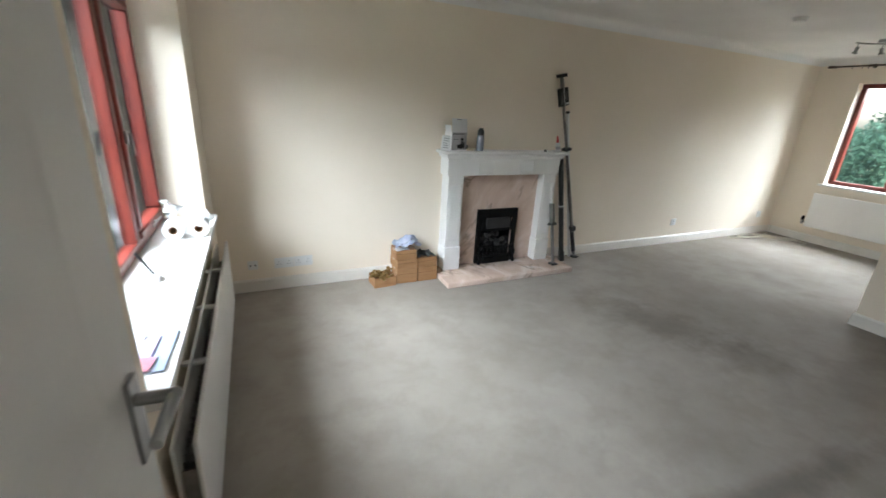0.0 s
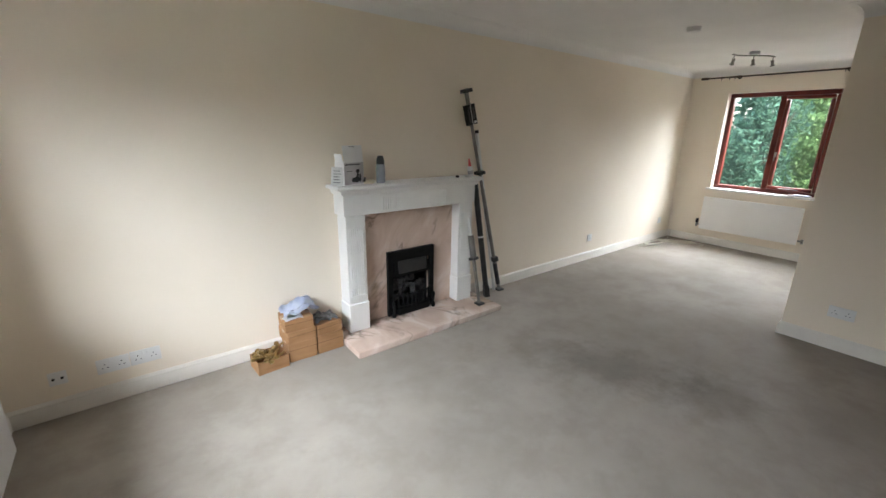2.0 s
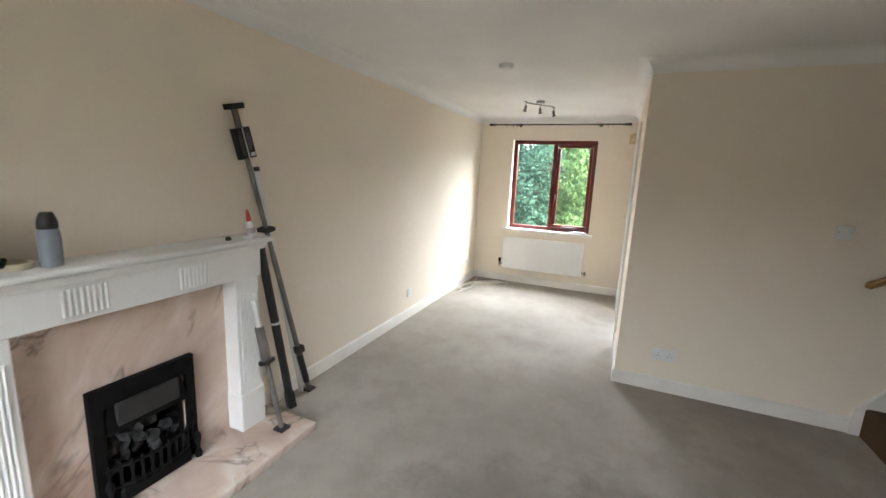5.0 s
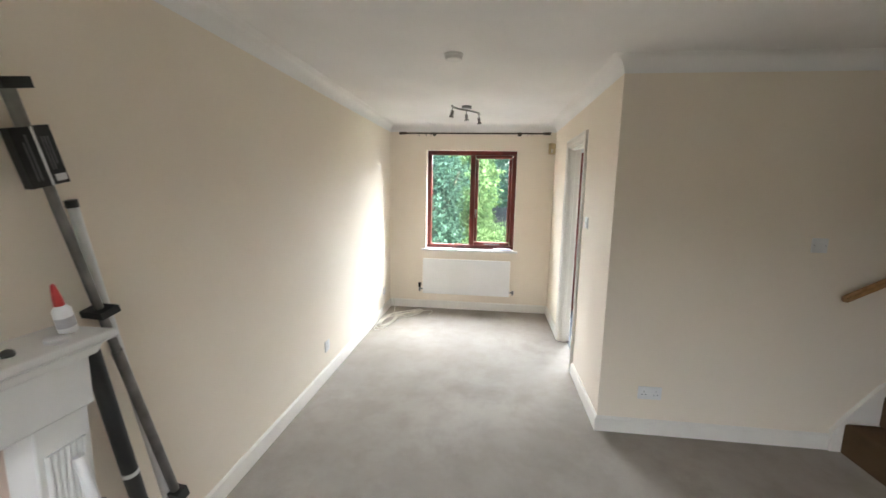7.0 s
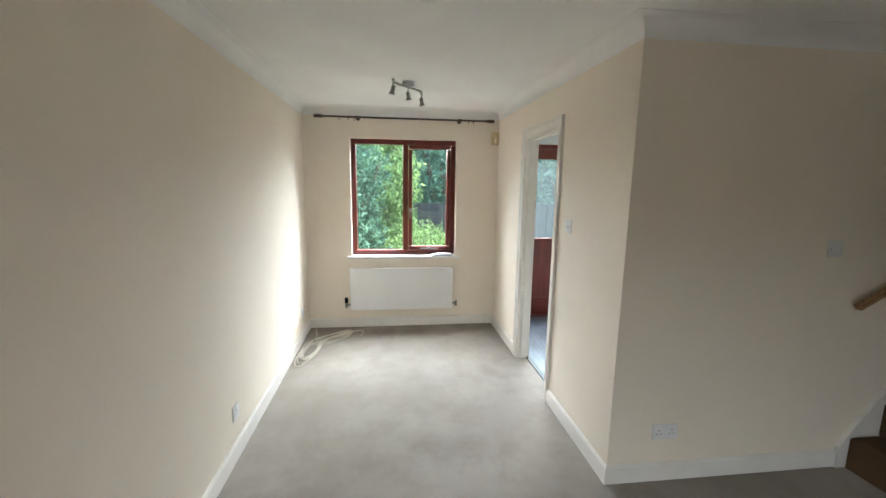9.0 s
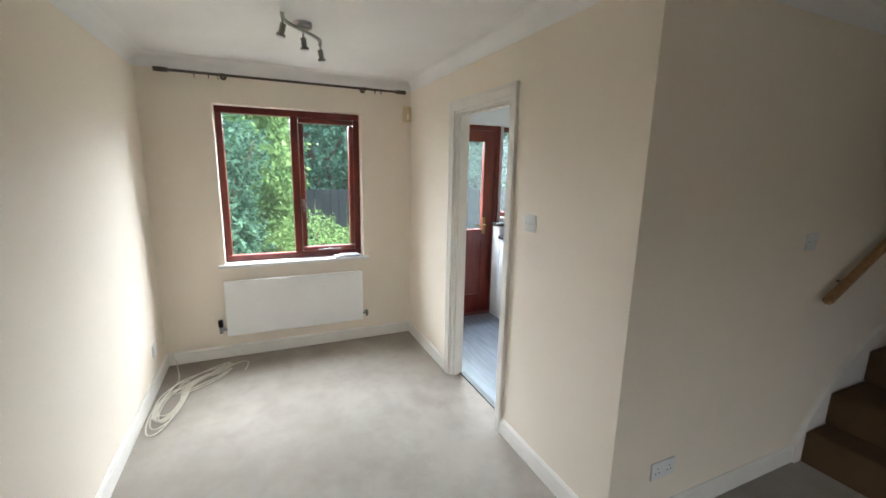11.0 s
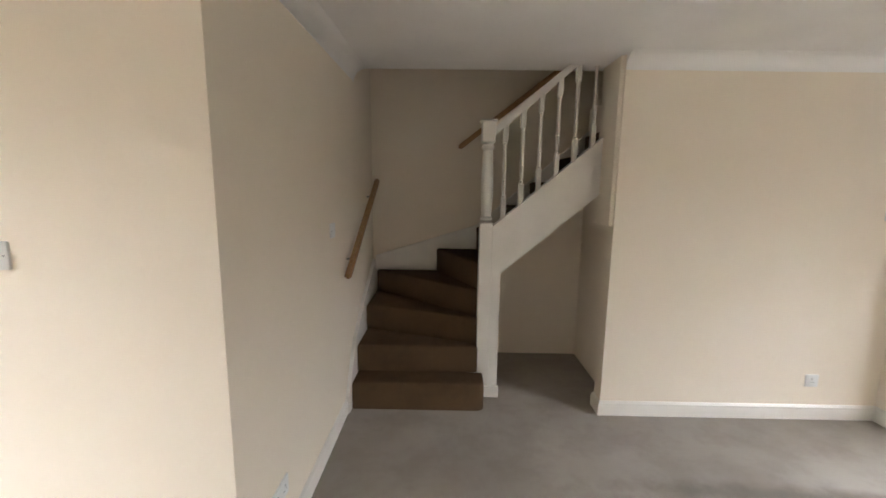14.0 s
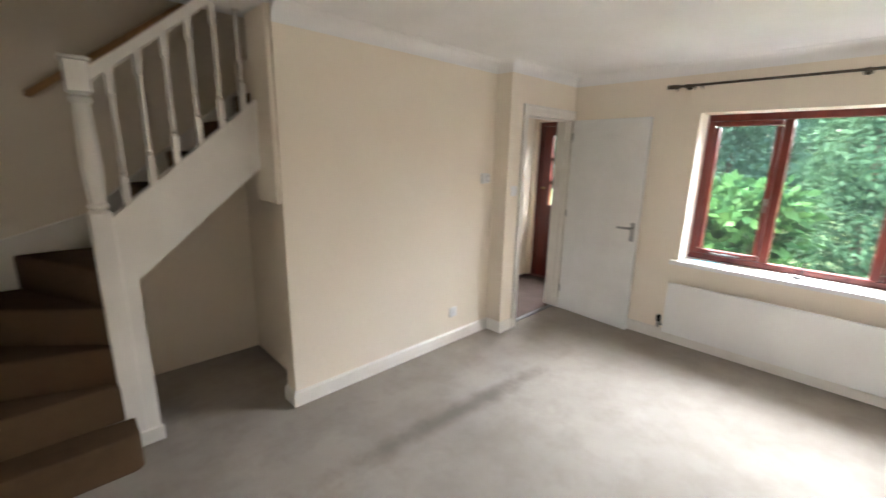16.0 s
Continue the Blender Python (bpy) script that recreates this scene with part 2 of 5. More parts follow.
# ---- structure ----
def wall(name, x0, x1, y0, y1, z0, z1, holes=(), material=None, label=""):
    """holes: boxes (x0, x1, y0, y1, z0, z1) cut right through."""
    xs, ys, zs = {x0, x1}, {y0, y1}, {z0, z1}
    for h in holes:
        xs |= {q for q in h[:2] if x0 < q < x1}
        ys |= {q for q in h[2:4] if y0 < q < y1}
        zs |= {q for q in h[4:] if z0 < q < z1}
    bm = cells(B(), sorted(xs), sorted(ys), sorted(zs),
               lambda x, y, z: not any(h[0] < x < h[1] and h[2] < y < h[3] and h[4] < z < h[5] for h in holes))
    return structure(name, bm, material or M_WALL, label)


TOP = 2.6
FWIN = (2.955, 4.08, 0.79, 2.04)     # rear window opening
GWIN = (2.33, 4.12, 0.742, 1.962)     # front window opening
KDOOR = (6.69, 7.405, 1.985)         # kitchen doorway
LDOOR = (1.172, 1.95, 1.965)         # lounge doorway
KX = 8.52                            # rear wall of the kitchen
BDOOR = (1.42, 2.24, 2.04)           # back door opening
KWIN = (0.35, 1.418, 1.075, 2.04)      # kitchen window opening
HDOOR = (0.29, 1.07, 2.02)           # front door opening

wall("wall_north", XF - 0.28, XB + 0.28, YN, YN + 0.25, -0.1, TOP, [(3.41, 3.75, 4.0, YN + 0.16, 0.05, 0.50)], label="cream painted wall behind the fireplace")
wall("wall_east", XB, XB + 0.28, YP - 0.1, YN, -0.1, TOP, [(0, 20, *FWIN)], label="cream painted wall with the rear window")
wall("wall_kitchen_rear", KX, KX + 0.28, -0.6, YP - 0.1, -0.1, TOP, [(0, 20, BDOOR[0], BDOOR[1], -1, BDOOR[2]), (0, 20, *KWIN)],
     surface("kitchen_white", (0.72, 0.75, 0.78), (0.78, 0.8, 0.82), 0.7, 2, 200, 0.1), "white painted kitchen wall with door and window")
wall("wall_west", XF - 0.34, XF, YD, YN, -0.1, TOP, [(0, 2, *GWIN)], label="cream painted wall with the front window")
wall("wall_hall_front", 0.12, 0.38, YB, YD, -0.1, TOP, [(0, 2, HDOOR[0], HDOOR[1], -1, HDOOR[2])], label="cream hall wall around the front door")
wall("wall_dining_side", XP, XB, YP - 0.1, YP, -0.1, TOP, [(KDOOR[0], KDOOR[1], 0, 9, -1, KDOOR[2])], label="cream painted wall with the kitchen doorway")
wall("wall_stair_side", XP, XP + 0.1, YB, YP - 0.1, -0.1, 4.6, label="cream painted wall beside the stairs")
wall("wall_hall_side", 0.38, 3.8, YB, 0.24, -0.1, CEIL, label="cream hall wall")
wall("wall_lounge_door", 0.38, XD, YS, YD, -0.1, TOP, [(LDOOR[0], LDOOR[1], 0, 9, -1, LDOOR[2])], label="cream painted wall around the lounge door")
wall("wall_south", XD - 0.1, 4.05, YS - 0.12, YS, -0.1, TOP, label="cream painted wall beside the stairs with thermostat")
wall("wall_stair_back", XF - 0.28, XP + 0.1, YB - 0.1, YB, -0.1, 4.6, label="cream painted wall behind the stairs")
wall("wall_cupboard_side", 3.80, 3.91, YB, YS - 0.12, -0.1, 2.2, label="cream side wall of the recess under the stairs")
wall("wall_kitchen_side", XP + 0.1, KX, -0.7, -0.6, -0.1, TOP, material=M_CEIL, label="white kitchen wall")
wall("wall_stair_upper", 2.0, XP, EDGE, EDGE + 0.1, CEIL + 0.12, 4.6, label="plain upper wall of the stairwell")

# Unseen wall, added to shut the stairwell's open end against sky light.
wall("wall_stair_end", 1.9, 2.0, YB, EDGE + 0.1, CEIL + 0.12, 4.6, label="unseen plain wall added to keep sky light out of the stairwell")

structure("floor", cells(B(), [0.1, XB], [YB, YD - 0.05, YN], [-0.1, 0.0], lambda x, y, z: True), M_CARPET, "worn pale grey-beige fitted carpet with stains")
structure("floor_hall", box(B(), 0.38, 0.24, 0.0, 2.1, YD - 0.07, 0.006), M_HALL, "dark brown hall carpet")
structure("ceiling", cells(B(), [0.38, 2.6, 4.05, XP, XB], [YB, EDGE, YP, YN], [CEIL, CEIL + 0.12],
                           lambda x, y, z: not (y < EDGE and x > 2.6) and not (x > XP and y < YP)), M_CEIL, "white painted ceiling")
structure("ceiling_stairwell", box(B(), 2.0, YB, 4.6, XP + 0.1, EDGE + 0.1, 4.7), M_CEIL, "white stairwell ceiling")
structure("ceiling_kitchen", box(B(), XP + 0.1, -0.6, 2.38, KX, YP - 0.1, 2.45), M_CEIL, "white kitchen ceiling")
structure("floor_kitchen", box(B(), XP + 0.1, -0.6, -0.1, KX, YP - 0.1, 0.004), surface("grey_vinyl", (0.075, 0.090, 0.115), (0.13, 0.15, 0.185), 0.38, 4, 40, 0.06, stretch=(1, 9, 1)), "dark grey wood-effect kitchen vinyl")

PERIM = [(XP, EDGE), (XP, YP), (XB, YP), (XB, YN), (XF, YN), (XF, YD), (XD, YD), (XD, YS), (4.05, YS)]
cove = [(0.0, CEIL - 0.09), (0.002, CEIL - 0.09)]
cove += [(0.002 + 0.086 * (1 - math.cos(a)), CEIL - 0.088 + 0.086 * math.sin(a)) for a in np.linspace(0.1, 1.52, 9)]
cove += [(0.089, CEIL + 0.004), (0.0, CEIL + 0.004)]
structure("coving", sweep(B(), PERIM, cove), M_CEIL, "white plaster coving along the ceiling", True)
skirt = [(0, 0), (0.016, 0), (0.016, 0.072), (0.013, 0.080), (0.014, 0.086), (0.008, 0.096), (0.004, 0.102), (0, 0.102)]
for line in ([(XP, 1.02), (XP, YP), (KDOOR[0] - 0.066, YP)], [(KDOOR[1] + 0.066, YP), (XB, YP), (XB, YN), (4.10, YN)],
             [(3.06, YN), (XF, YN), (XF, YD)], [(LDOOR[1] + 0.066, YD), (XD, YD), (XD, YS), (4.05, YS), (4.05, YS - 0.12), (3.93, YS - 0.12)]):
    structure("baseboard", sweep(B(), line, skirt), M_TRIM, "white gloss skirting board", True)


# ---- windows ----
def window(name, x, d, y0, y1, z0, z1, splits, opening, label, inset=0.10, glazing=M_GLASS):
    """Red-stained timber window in a wall of constant x; d is the way out."""
    w = tagged(new(name), label, "window", kind="structure")
    f = 0.052
    x += d * (inset - 0.10)
    xi, xo = x + d * 0.10, x + d * 0.165
    bm = B()
    for a in ((y0, z0, y1, z0 + f), (y0, z1 - f, y1, z1), (y0, z0 + f, y0 + f, z1 - f), (y1 - f, z0 + f, y1, z1 - f)):
        box(bm, xi, a[0], a[1], xo, a[2], a[3], 0.006)
    for s in splits:
        box(bm, xi, s - 0.03, z0 + f, xo, s + 0.03, z1 - f, 0.006)
    part("window_frame", bm, M_RED, w, "red-stained timber frame", True)
    edges = [y0 + f] + [q for s in splits for q in (s - 0.03, s + 0.03)] + [y1 - f]
    for k in range(len(splits) + 1):
        a, b = edges[2 * k], edges[2 * k + 1]
        g = 0.0
        if k in opening:
            g = 0.046
            bm = B()
            xa, xb = x + d * 0.088, x + d * 0.15
            for c in ((a, z0 + f, b, z0 + f + g), (a, z1 - f - g, b, z1 - f), (a, z0 + f + g, a + g, z1 - f - g), (b - g, z0 + f + g, b, z1 - f - g)):
                box(bm, xa, c[0] + 0.003, c[1] + 0.003, xb, c[2] - 0.003, c[3] - 0.003, 0.008)
            sash = part("casement", bm, M_RED, w, "opening casement in red stain", True)
            bm = B()
            m = (a + b) / 2
            box(bm, xa - d * 0.014, m - 0.015, z0 + f + 0.012, xa, m + 0.015, z0 + f + 0.03, 0.003)
            rod(bm, (xa - d * 0.016, m - 0.10, z0 + f + 0.02), (xa - d * 0.016, m + 0.10, z0 + f + 0.02), 0.006, seg=8)
            part("window_stay", bm, M_STEEL, sash, "dull metal window stay")
            bm = B()
            hy = a + 0.02 if k else b - 0.02
            box(bm, xa - d * 0.012, hy - 0.012, 1.25, xa, hy + 0.012, 1.31, 0.003)
            rod(bm, (xa - d * 0.022, hy, 1.30), (xa - d * 0.026, hy, 1.20), 0.007, seg=8)
            part("window_catch", bm, M_STEEL, sash, "dull metal window catch")
        p = part("pane", box(B(), x + d * 0.128, a + g - 0.004, z0 + f + g - 0.004, x + d * 0.134, b - g + 0.004, z1 - f - g + 0.004), glazing, w, "glass pane")
        p.visible_shadow = False
    part("window_sill", box(B(), x + d * 0.16, y0 - 0.03, z0 - 0.05, x + d * 0.36, y1 + 0.03, z0 + 0.012, 0.01), M_RED, w, "outer timber sill")
    return w


window("window_1", XB, 1, *FWIN, [3.50], [0], "red-stained two-light timber window over the garden")
window("window_2", XF, -1, *GWIN, [2.865, 3.50], [0, 2], "red-stained three-light timber window to the front", 0.23)
window("window_3", KX, 1, *KWIN, [], [], "red-stained kitchen window", glazing=glass("hazy_glass", (0.9, 0.94, 0.93), 0.02))
M_SILL = surface("sill_paint", (0.78, 0.77, 0.75), (0.83, 0.82, 0.8), 0.3, 4, 60, 0.04)
structure("window_board_1", box(B(), XB - 0.035, FWIN[0] - 0.05, FWIN[2] - 0.022, XB + 0.10, FWIN[1] + 0.05, FWIN[2] + 0.004, 0.008, 2), M_SILL, "white painted inner sill", True)
structure("window_board_2", cells(B(), [XF - 0.23, XF - 0.001, XF + 0.055], [GWIN[0] - 0.06, GWIN[0] + 0.001, GWIN[1] - 0.001, GWIN[1] + 0.06], [GWIN[2] - 0.028, GWIN[2] + 0.004], lambda x, y, z: x > XF - 0.001 or GWIN[0] < y < GWIN[1]), M_SILL, "white painted deep inner sill", True)


# ---- door linings and architraves ----
def architrave(name, a, b, h, y, d):
    """White moulded trim round an opening in a wall of constant y; d is the way into the room."""
    bm = B()
    w = 0.066
    out = [(0, 0), (0, 0.012), (0.012, 0.016), (0.040, 0.014), (0.052, 0.022), (w, 0.020), (w, 0)]
    rows = []
    for cx, cz, sx, sz in ((a, 0.0, -1, 0), (a, h, -1, 1), (b, h, 1, 1), (b, 0.0, 1, 0)):
        rows.append([bm.verts.new((cx + sx * o, y + d * t, cz + sz * o)) for o, t in out])
    for r, s in zip(rows, rows[1:]):
        for j in range(len(out)):
            k = (j + 1) % len(out)
            bm.faces.new((r[j], s[j], s[k], r[k]))
    bm.faces.new(rows[0])
    bm.faces.new(rows[-1])
    return structure(name, bm, M_TRIM, "white gloss door architrave", True)


def lining(name, a, b, h, y0, y1):
    bm = B()
    t = 0.02
    box(bm, a - 0.004, y0, 0, a + t, y1, h, 0.002)
    box(bm, b - t, y0, 0, b + 0.004, y1, h, 0.002)
    box(bm, a + t, y0, h - t, b - t, y1, h + 0.004, 0.002)
    m = (y0 + y1) / 2 - 0.01
    box(bm, a + t, m, 0, a + t + 0.012, m + 0.035, h - t, 0.002)
    box(bm, b - t - 0.012, m, 0, b - t, m + 0.035, h - t, 0.002)
    box(bm, a + t + 0.012, m, h - t - 0.012, b - t - 0.012, m + 0.035, h - t, 0.002)
    return structure(name, bm, M_TRIM, "white gloss door lining with stops")


for i, (D, y0, y1) in enumerate(((KDOOR, YP - 0.1, YP), (LDOOR, YS, YD))):
    architrave("architrave_%d" % (2 * i + 1), D[0], D[1], D[2], y1, 1)
    architrave("architrave_%d" % (2 * i + 2), D[0], D[1], D[2], y0, -1)
    lining("door_lining_%d" % (i + 1), D[0], D[1], D[2], y0 - 0.002, y1 + 0.002)


# ---- lounge door, open ----
def panel_door(name, w, h, label):
    """Moulded two-panel door in its own space: hinge at the origin, leaf along +x, faces at y = 0 and 0.036."""
    d = thing(name, label, "door", (0, 0, 0))
    d["kind"] = "structure"
    bm = box(B(), 0, 0, 0.008, w, 0.036, h, 0.002)
    leaf = part("door_leaf", bm, M_DOOR, d)
    for side, y, s in ((0, 0.036, 1), (1, 0.0, -1)):
        for z0, z1, arch in ((0.22, 0.80, 0), (1.00, h - 0.13, 1)):
            x0, x1 = 0.115, w - 0.115
            prof = [(0.0, 0.0), (0.010, 0.003), (0.022, 0.0016), (0.034, -0.0005)]
            rows = []
            for o, t in prof:
                pts = [(x0 + o, z0 + o), (x1 - o, z0 + o)]
                top = z1 - o
                if arch:
                    pts += [(x1 - o, top - 0.07)]
                    pts += [(x1 - o - (x1 - x0 - 2 * o) * u, top - 0.07 + 0.07 * math.sin(math.pi * u) ** 1.5) for u in np.linspace(0.08, 0.92, 11)]
                    pts += [(x0 + o, top - 0.07)]
                else:
                    pts += [(x1 - o, top), (x0 + o, top)]
                rows.append([(px, y + s * t, pz) for px, pz in pts])
            bm = B()
            vr = [[bm.verts.new(p) for p in r] for r in rows]
            for r, q in zip(vr, vr[1:]):
                for j in range(len(r)):
                    k = (j + 1) % len(r)
                    bm.faces.new((r[j], r[k], q[k], q[j]))
            part("panel_moulding", bm, M_DOOR, leaf, "", True)
    for y, s in ((0.036, 1), (0.0, -1)):
        bm = box(B(), w - 0.066, y, 0.86, w - 0.023, y + s * 0.007, 1.03, 0.003)
        plate = part("handle_plate", bm, M_CHROME, leaf, "satin nickel backplate", True)
        bm = rod(B(), (w - 0.044, y + s * 0.005, 0.985), (w - 0.044, y + s * 0.066, 0.985), 0.0115)
        rod(bm, (w - 0.042, y + s * 0.063, 0.985), (w - 0.160, y + s * 0.062, 0.980), 0.0115, 0.010)
        bmesh.ops.create_icosphere(bm, subdivisions=2, radius=0.0135, matrix=Matrix.Translation((w - 0.044, y + s * 0.063, 0.985)))
        part("lever", bm, M_CHROME, plate, "satin nickel lever handle", True)
    for z in (0.2, 1.0, 1.75):
        part("hinge", rod(B(), (0.0, -0.004, z), (0.0, -0.004, z + 0.075), 0.006, seg=8), M_STEEL, leaf, "dull steel hinge", True)
    return d


ld = panel_door("door_1", 0.745, 1.945, "white moulded panel door standing wide open")
ld.matrix_basis = pose(LDOOR[0] + 0.024, YD + 0.024, 0, 0, 0, 86.0)
for o in ld.children:
    o.matrix_parent_inverse = Matrix.Identity(4)


# ---- radiators ----
def radiator(name, x, d, y0, y1, z0, z1, label):
    """Double panel radiator on a wall of constant x, d is the way into the room."""
    r = thing(name, label, "radiator", (x, (y0 + y1) / 2, z0))
    front = x + d * 0.098
    part("front_panel", box(B(), front - d * 0.016, y0, z0, front, y1, z1, 0.007, 2), M_RAD, r, "white enamelled front panel", True)
    part("rear_panel", box(B(), x + d * 0.025, y0 + 0.01, z0 + 0.01, x + d * 0.036, y1 - 0.01, z1 - 0.01, 0.004), M_RAD, r, "", True)
    bm = B()
    n = int((y1 - y0) / 0.035)
    for i in range(n):
        y = y0 + 0.03 + i * (y1 - y0 - 0.06) / n
        box(bm, x + d * 0.038, y, z0 + 0.03, front - d * 0.018, y + 0.004, z1 - 0.12)
    part("convector", bm, M_STEEL, r, "grey metal fins between the panels")["kind"] = "stuff"
    for y in (y0 + 0.25 * (y1 - y0), (y0 + y1) / 2, y0 + 0.75 * (y1 - y0)):
        part("bracket", box(B(), x, y - 0.012, z1 - 0.035, front - d * 0.016, y + 0.012, z1 - 0.02, 0.002), M_RAD, r)
    for y, s in ((y0, -1), (y1, 1)):
        bm = rod(B(), (front - d * 0.04, y, z0 + 0.05), (front - d * 0.04, y + s * 0.05, z0 + 0.05), 0.010, seg=10)
        rod(bm, (front - d * 0.04, y + s * 0.045, z0 + 0.05), (x, y + s * 0.045, z0 + 0.05), 0.0075, seg=10)
        rod(bm, (front - d * 0.04, y + s * 0.045, z0 + 0.02), (front - d * 0.04, y + s * 0.045, z0 + 0.075), 0.013, seg=12)
        pipe = part("valve", bm, M_STEEL, r, "small metal radiator valve", True)
        if (s > 0) == (d < 0):
            bm = lathe(B(), (front - d * 0.04, y + s * 0.045, z0 + 0.075), [(0.016, 0), (0.019, 0.006), (0.019, 0.018), (0.015, 0.022), (0.019, 0.026), (0.019, 0.05), (0.013, 0.058)])
            part("thermostat_head", bm, M_DARK, pipe, "dark thermostatic valve head", True)
    return r


radiator("radiator", XB, -1, 2.99, 4.10, 0.215, 0.675, "white panel radiator below the rear window")
radiator("radiator", XF, 1, 2.30, 4.17, 0.105, 0.56, "long white panel radiator below the front window")

# ---- stairs ----
RISE = 0.198
NX, NY = 4.845, 0.80       # centre of the newel
stairs = thing("staircase", "brown carpeted winding stairs with white painted balustrade", "stairs", (5.3, 0.6, 0))


def tread(pts, z, name="step", deep=RISE + 0.002):
    """A carpeted step: nosing rolled over, riser below; pts run along the nosing first."""
    bm = B()
    prism(bm, pts, "z", z - deep, z)
    bmesh.ops.recalc_face_normals(bm, faces=bm.faces)
    top = [e for e in bm.edges if all(abs(v.co.z - z) < 1e-5 for v in e.verts)]
    bmesh.ops.bevel(bm, geom=top, offset=0.022, segments=4, profile=0.5, affect="EDGES")
    return part(name, bm, M_STAIR, stairs, "", True)


XR = XP - 0.03
arc = [(4.905 + 0.06 * math.cos(a), 1.0 + 0.05 * math.sin(a)) for a in np.linspace(math.pi, math.pi / 2, 6)]
tread([(XR, 1.05)] + arc[::-1] + [(4.845, 0.855), (4.895, 0.855), (XR, 0.80)], RISE)
tread([(XR, 0.865), (4.885, 0.862), (4.885, 0.70), (XR, 0.45)], 2 * RISE)
tread([(XR, 0.51), (4.885, 0.815), (4.885, 0.70), (XR, 0.02)], 3 * RISE)
tread([(5.75, 0.055), (4.885, 0.77), (4.87, 0.70), (5.15, 0.055)], 4 * RISE)
tread([(5.21, 0.055), (4.875, 0.755), (4.80, 0.755), (4.80, 0.055)], 5 * RISE)
GOING = 0.228
for k in range(9):
    x = 4.86 - k * GOING
    tread([(x, 0.055), (x, 0.775), (x - GOING - 0.03, 0.775), (x - GOING - 0.03, 0.055)], (6 + k) * RISE, deep=0.05)
    part("riser", box(B(), x - 0.035, 0.055, (5 + k) * RISE - 0.002, x - 0.004, 0.775, (6 + k) * RISE - 0.03), M_STAIR, stairs)
sl = RISE / GOING
part("soffit", prism(B(), [(4.84, 0.82), (4.84, 0.95), (2.78, 0.95 + 2.06 * sl), (2.78, 0.82 + 2.06 * sl)], "y", 0.05, 0.775), M_WALL, stairs, "cream soffit under the flight")
part("winder_base", prism(B(), [(4.80, 0.055), (4.80, 0.74), (4.88, 0.74), (4.88, 0.055)], "z", 0, 0.80), M_WALL, stairs, "boxed-in side below the winders")
ys0, ys1 = 0.78, 0.835


def zt(x):
    return 1.245 + (4.80 - x) * 0.85


part("outer_string", prism(B(), [(4.80, 0.0), (4.80, zt(4.80)), (3.70, zt(3.70)), (3.70, zt(3.70) - 0.36), (4.735, 0.93), (4.735, 0.0)], "y", ys0, ys1), M_TRIM, stairs, "white painted outer string")
part("string_capping", prism(B(), [(4.80, zt(4.80)), (4.80, zt(4.80) + 0.022), (3.70, zt(3.70) + 0.022), (3.70, zt(3.70))], "y", ys0 - 0.008, ys1 + 0.008), M_TRIM, stairs)
hz = 0.70
part("banister", prism(B(), [(4.80, zt(4.80) + hz - 0.055), (4.80, zt(4.80) + hz), (4.765, zt(4.765) + hz + 0.004), (3.9, zt(3.9) + hz), (3.9, zt(3.9) + hz - 0.06)], "y", ys0 - 0.002, ys1 + 0.002), M_TRIM, stairs, "white painted sloping banister rail")
bm = box(B(), NX - 0.046, NY - 0.046, 0.0, NX + 0.046, NY + 0.046, 1.29, 0.004)
box(bm, NX - 0.046, NY - 0.046, 1.84, NX + 0.046, NY + 0.046, 1.975, 0.004)
lathe(bm, (NX, NY, 1.29), [(0.042, 0), (0.030, 0.012), (0.043, 0.024), (0.043, 0.036), (0.032, 0.048), (0.036, 0.09), (0.043, 0.20), (0.041, 0.32), (0.033, 0.48), (0.032, 0.50), (0.043, 0.512), (0.043, 0.526), (0.032, 0.538), (0.044, 0.552)], 20)
newel = part("newel_post", bm, M_TRIM, stairs, "white turned newel post", True)
bm = box(B(), NX - 0.056, NY - 0.056, 1.975, NX + 0.056, NY + 0.056, 1.992, 0.005)
part("newel_cap", bm, M_TRIM, newel, "", True)
bm = box(B(), 4.725, ys1, 0.0, 4.91, NY + 0.062, 0.085, 0.004)
part("newel_plinth", bm, M_TRIM, newel, "", True)
spx = [4.73 - 0.1185 * i for i in range(7)]
for x in spx:
    z0, z1 = zt(x) + 0.018, zt(x) + hz - 0.05
    L = z1 - z0
    yc = (ys0 + ys1) / 2
    bm = box(B(), x - 0.0165, yc - 0.0165, z0 - 0.02, x + 0.0165, yc + 0.0165, z0 + 0.14, 0.002)
    box(bm, x - 0.0165, yc - 0.0165, z1 - 0.11, x + 0.0165, yc + 0.0165, z1 + 0.02, 0.002)
    lathe(bm, (x, yc, z0 + 0.14), [(0.015, 0), (0.010, 0.01), (0.016, 0.02), (0.010, 0.03), (0.012, 0.05), (0.0155, 0.085), (0.011, 0.115), (0.016, 0.125), (0.010, 0.137),
                                  (0.0125, 0.16), (0.0115, L - 0.30), (0.010, L - 0.265), (0.016, L - 0.257), (0.011, L - 0.248)], 10)
    part("baluster", bm, M_TRIM, stairs, "white turned baluster", True)
part("end_casing", box(B(), 4.00, ys0 - 0.03, 1.30, 4.075, YS - 0.02, CEIL, 0.004), M_WALL, stairs, "cream boxed casing at the head of the string")
inner = [(1.11, 0.0), (1.11, 0.13), (1.03, 0.25), (0.88, 0.44), (0.56, 0.645), (0.30, 0.76), (0.055, 0.88), (0.055, 0.0)]
part("wall_string", prism(B(), inner, "x", XP - 0.028, XP - 0.001), M_TRIM, stairs, "white painted wall string")
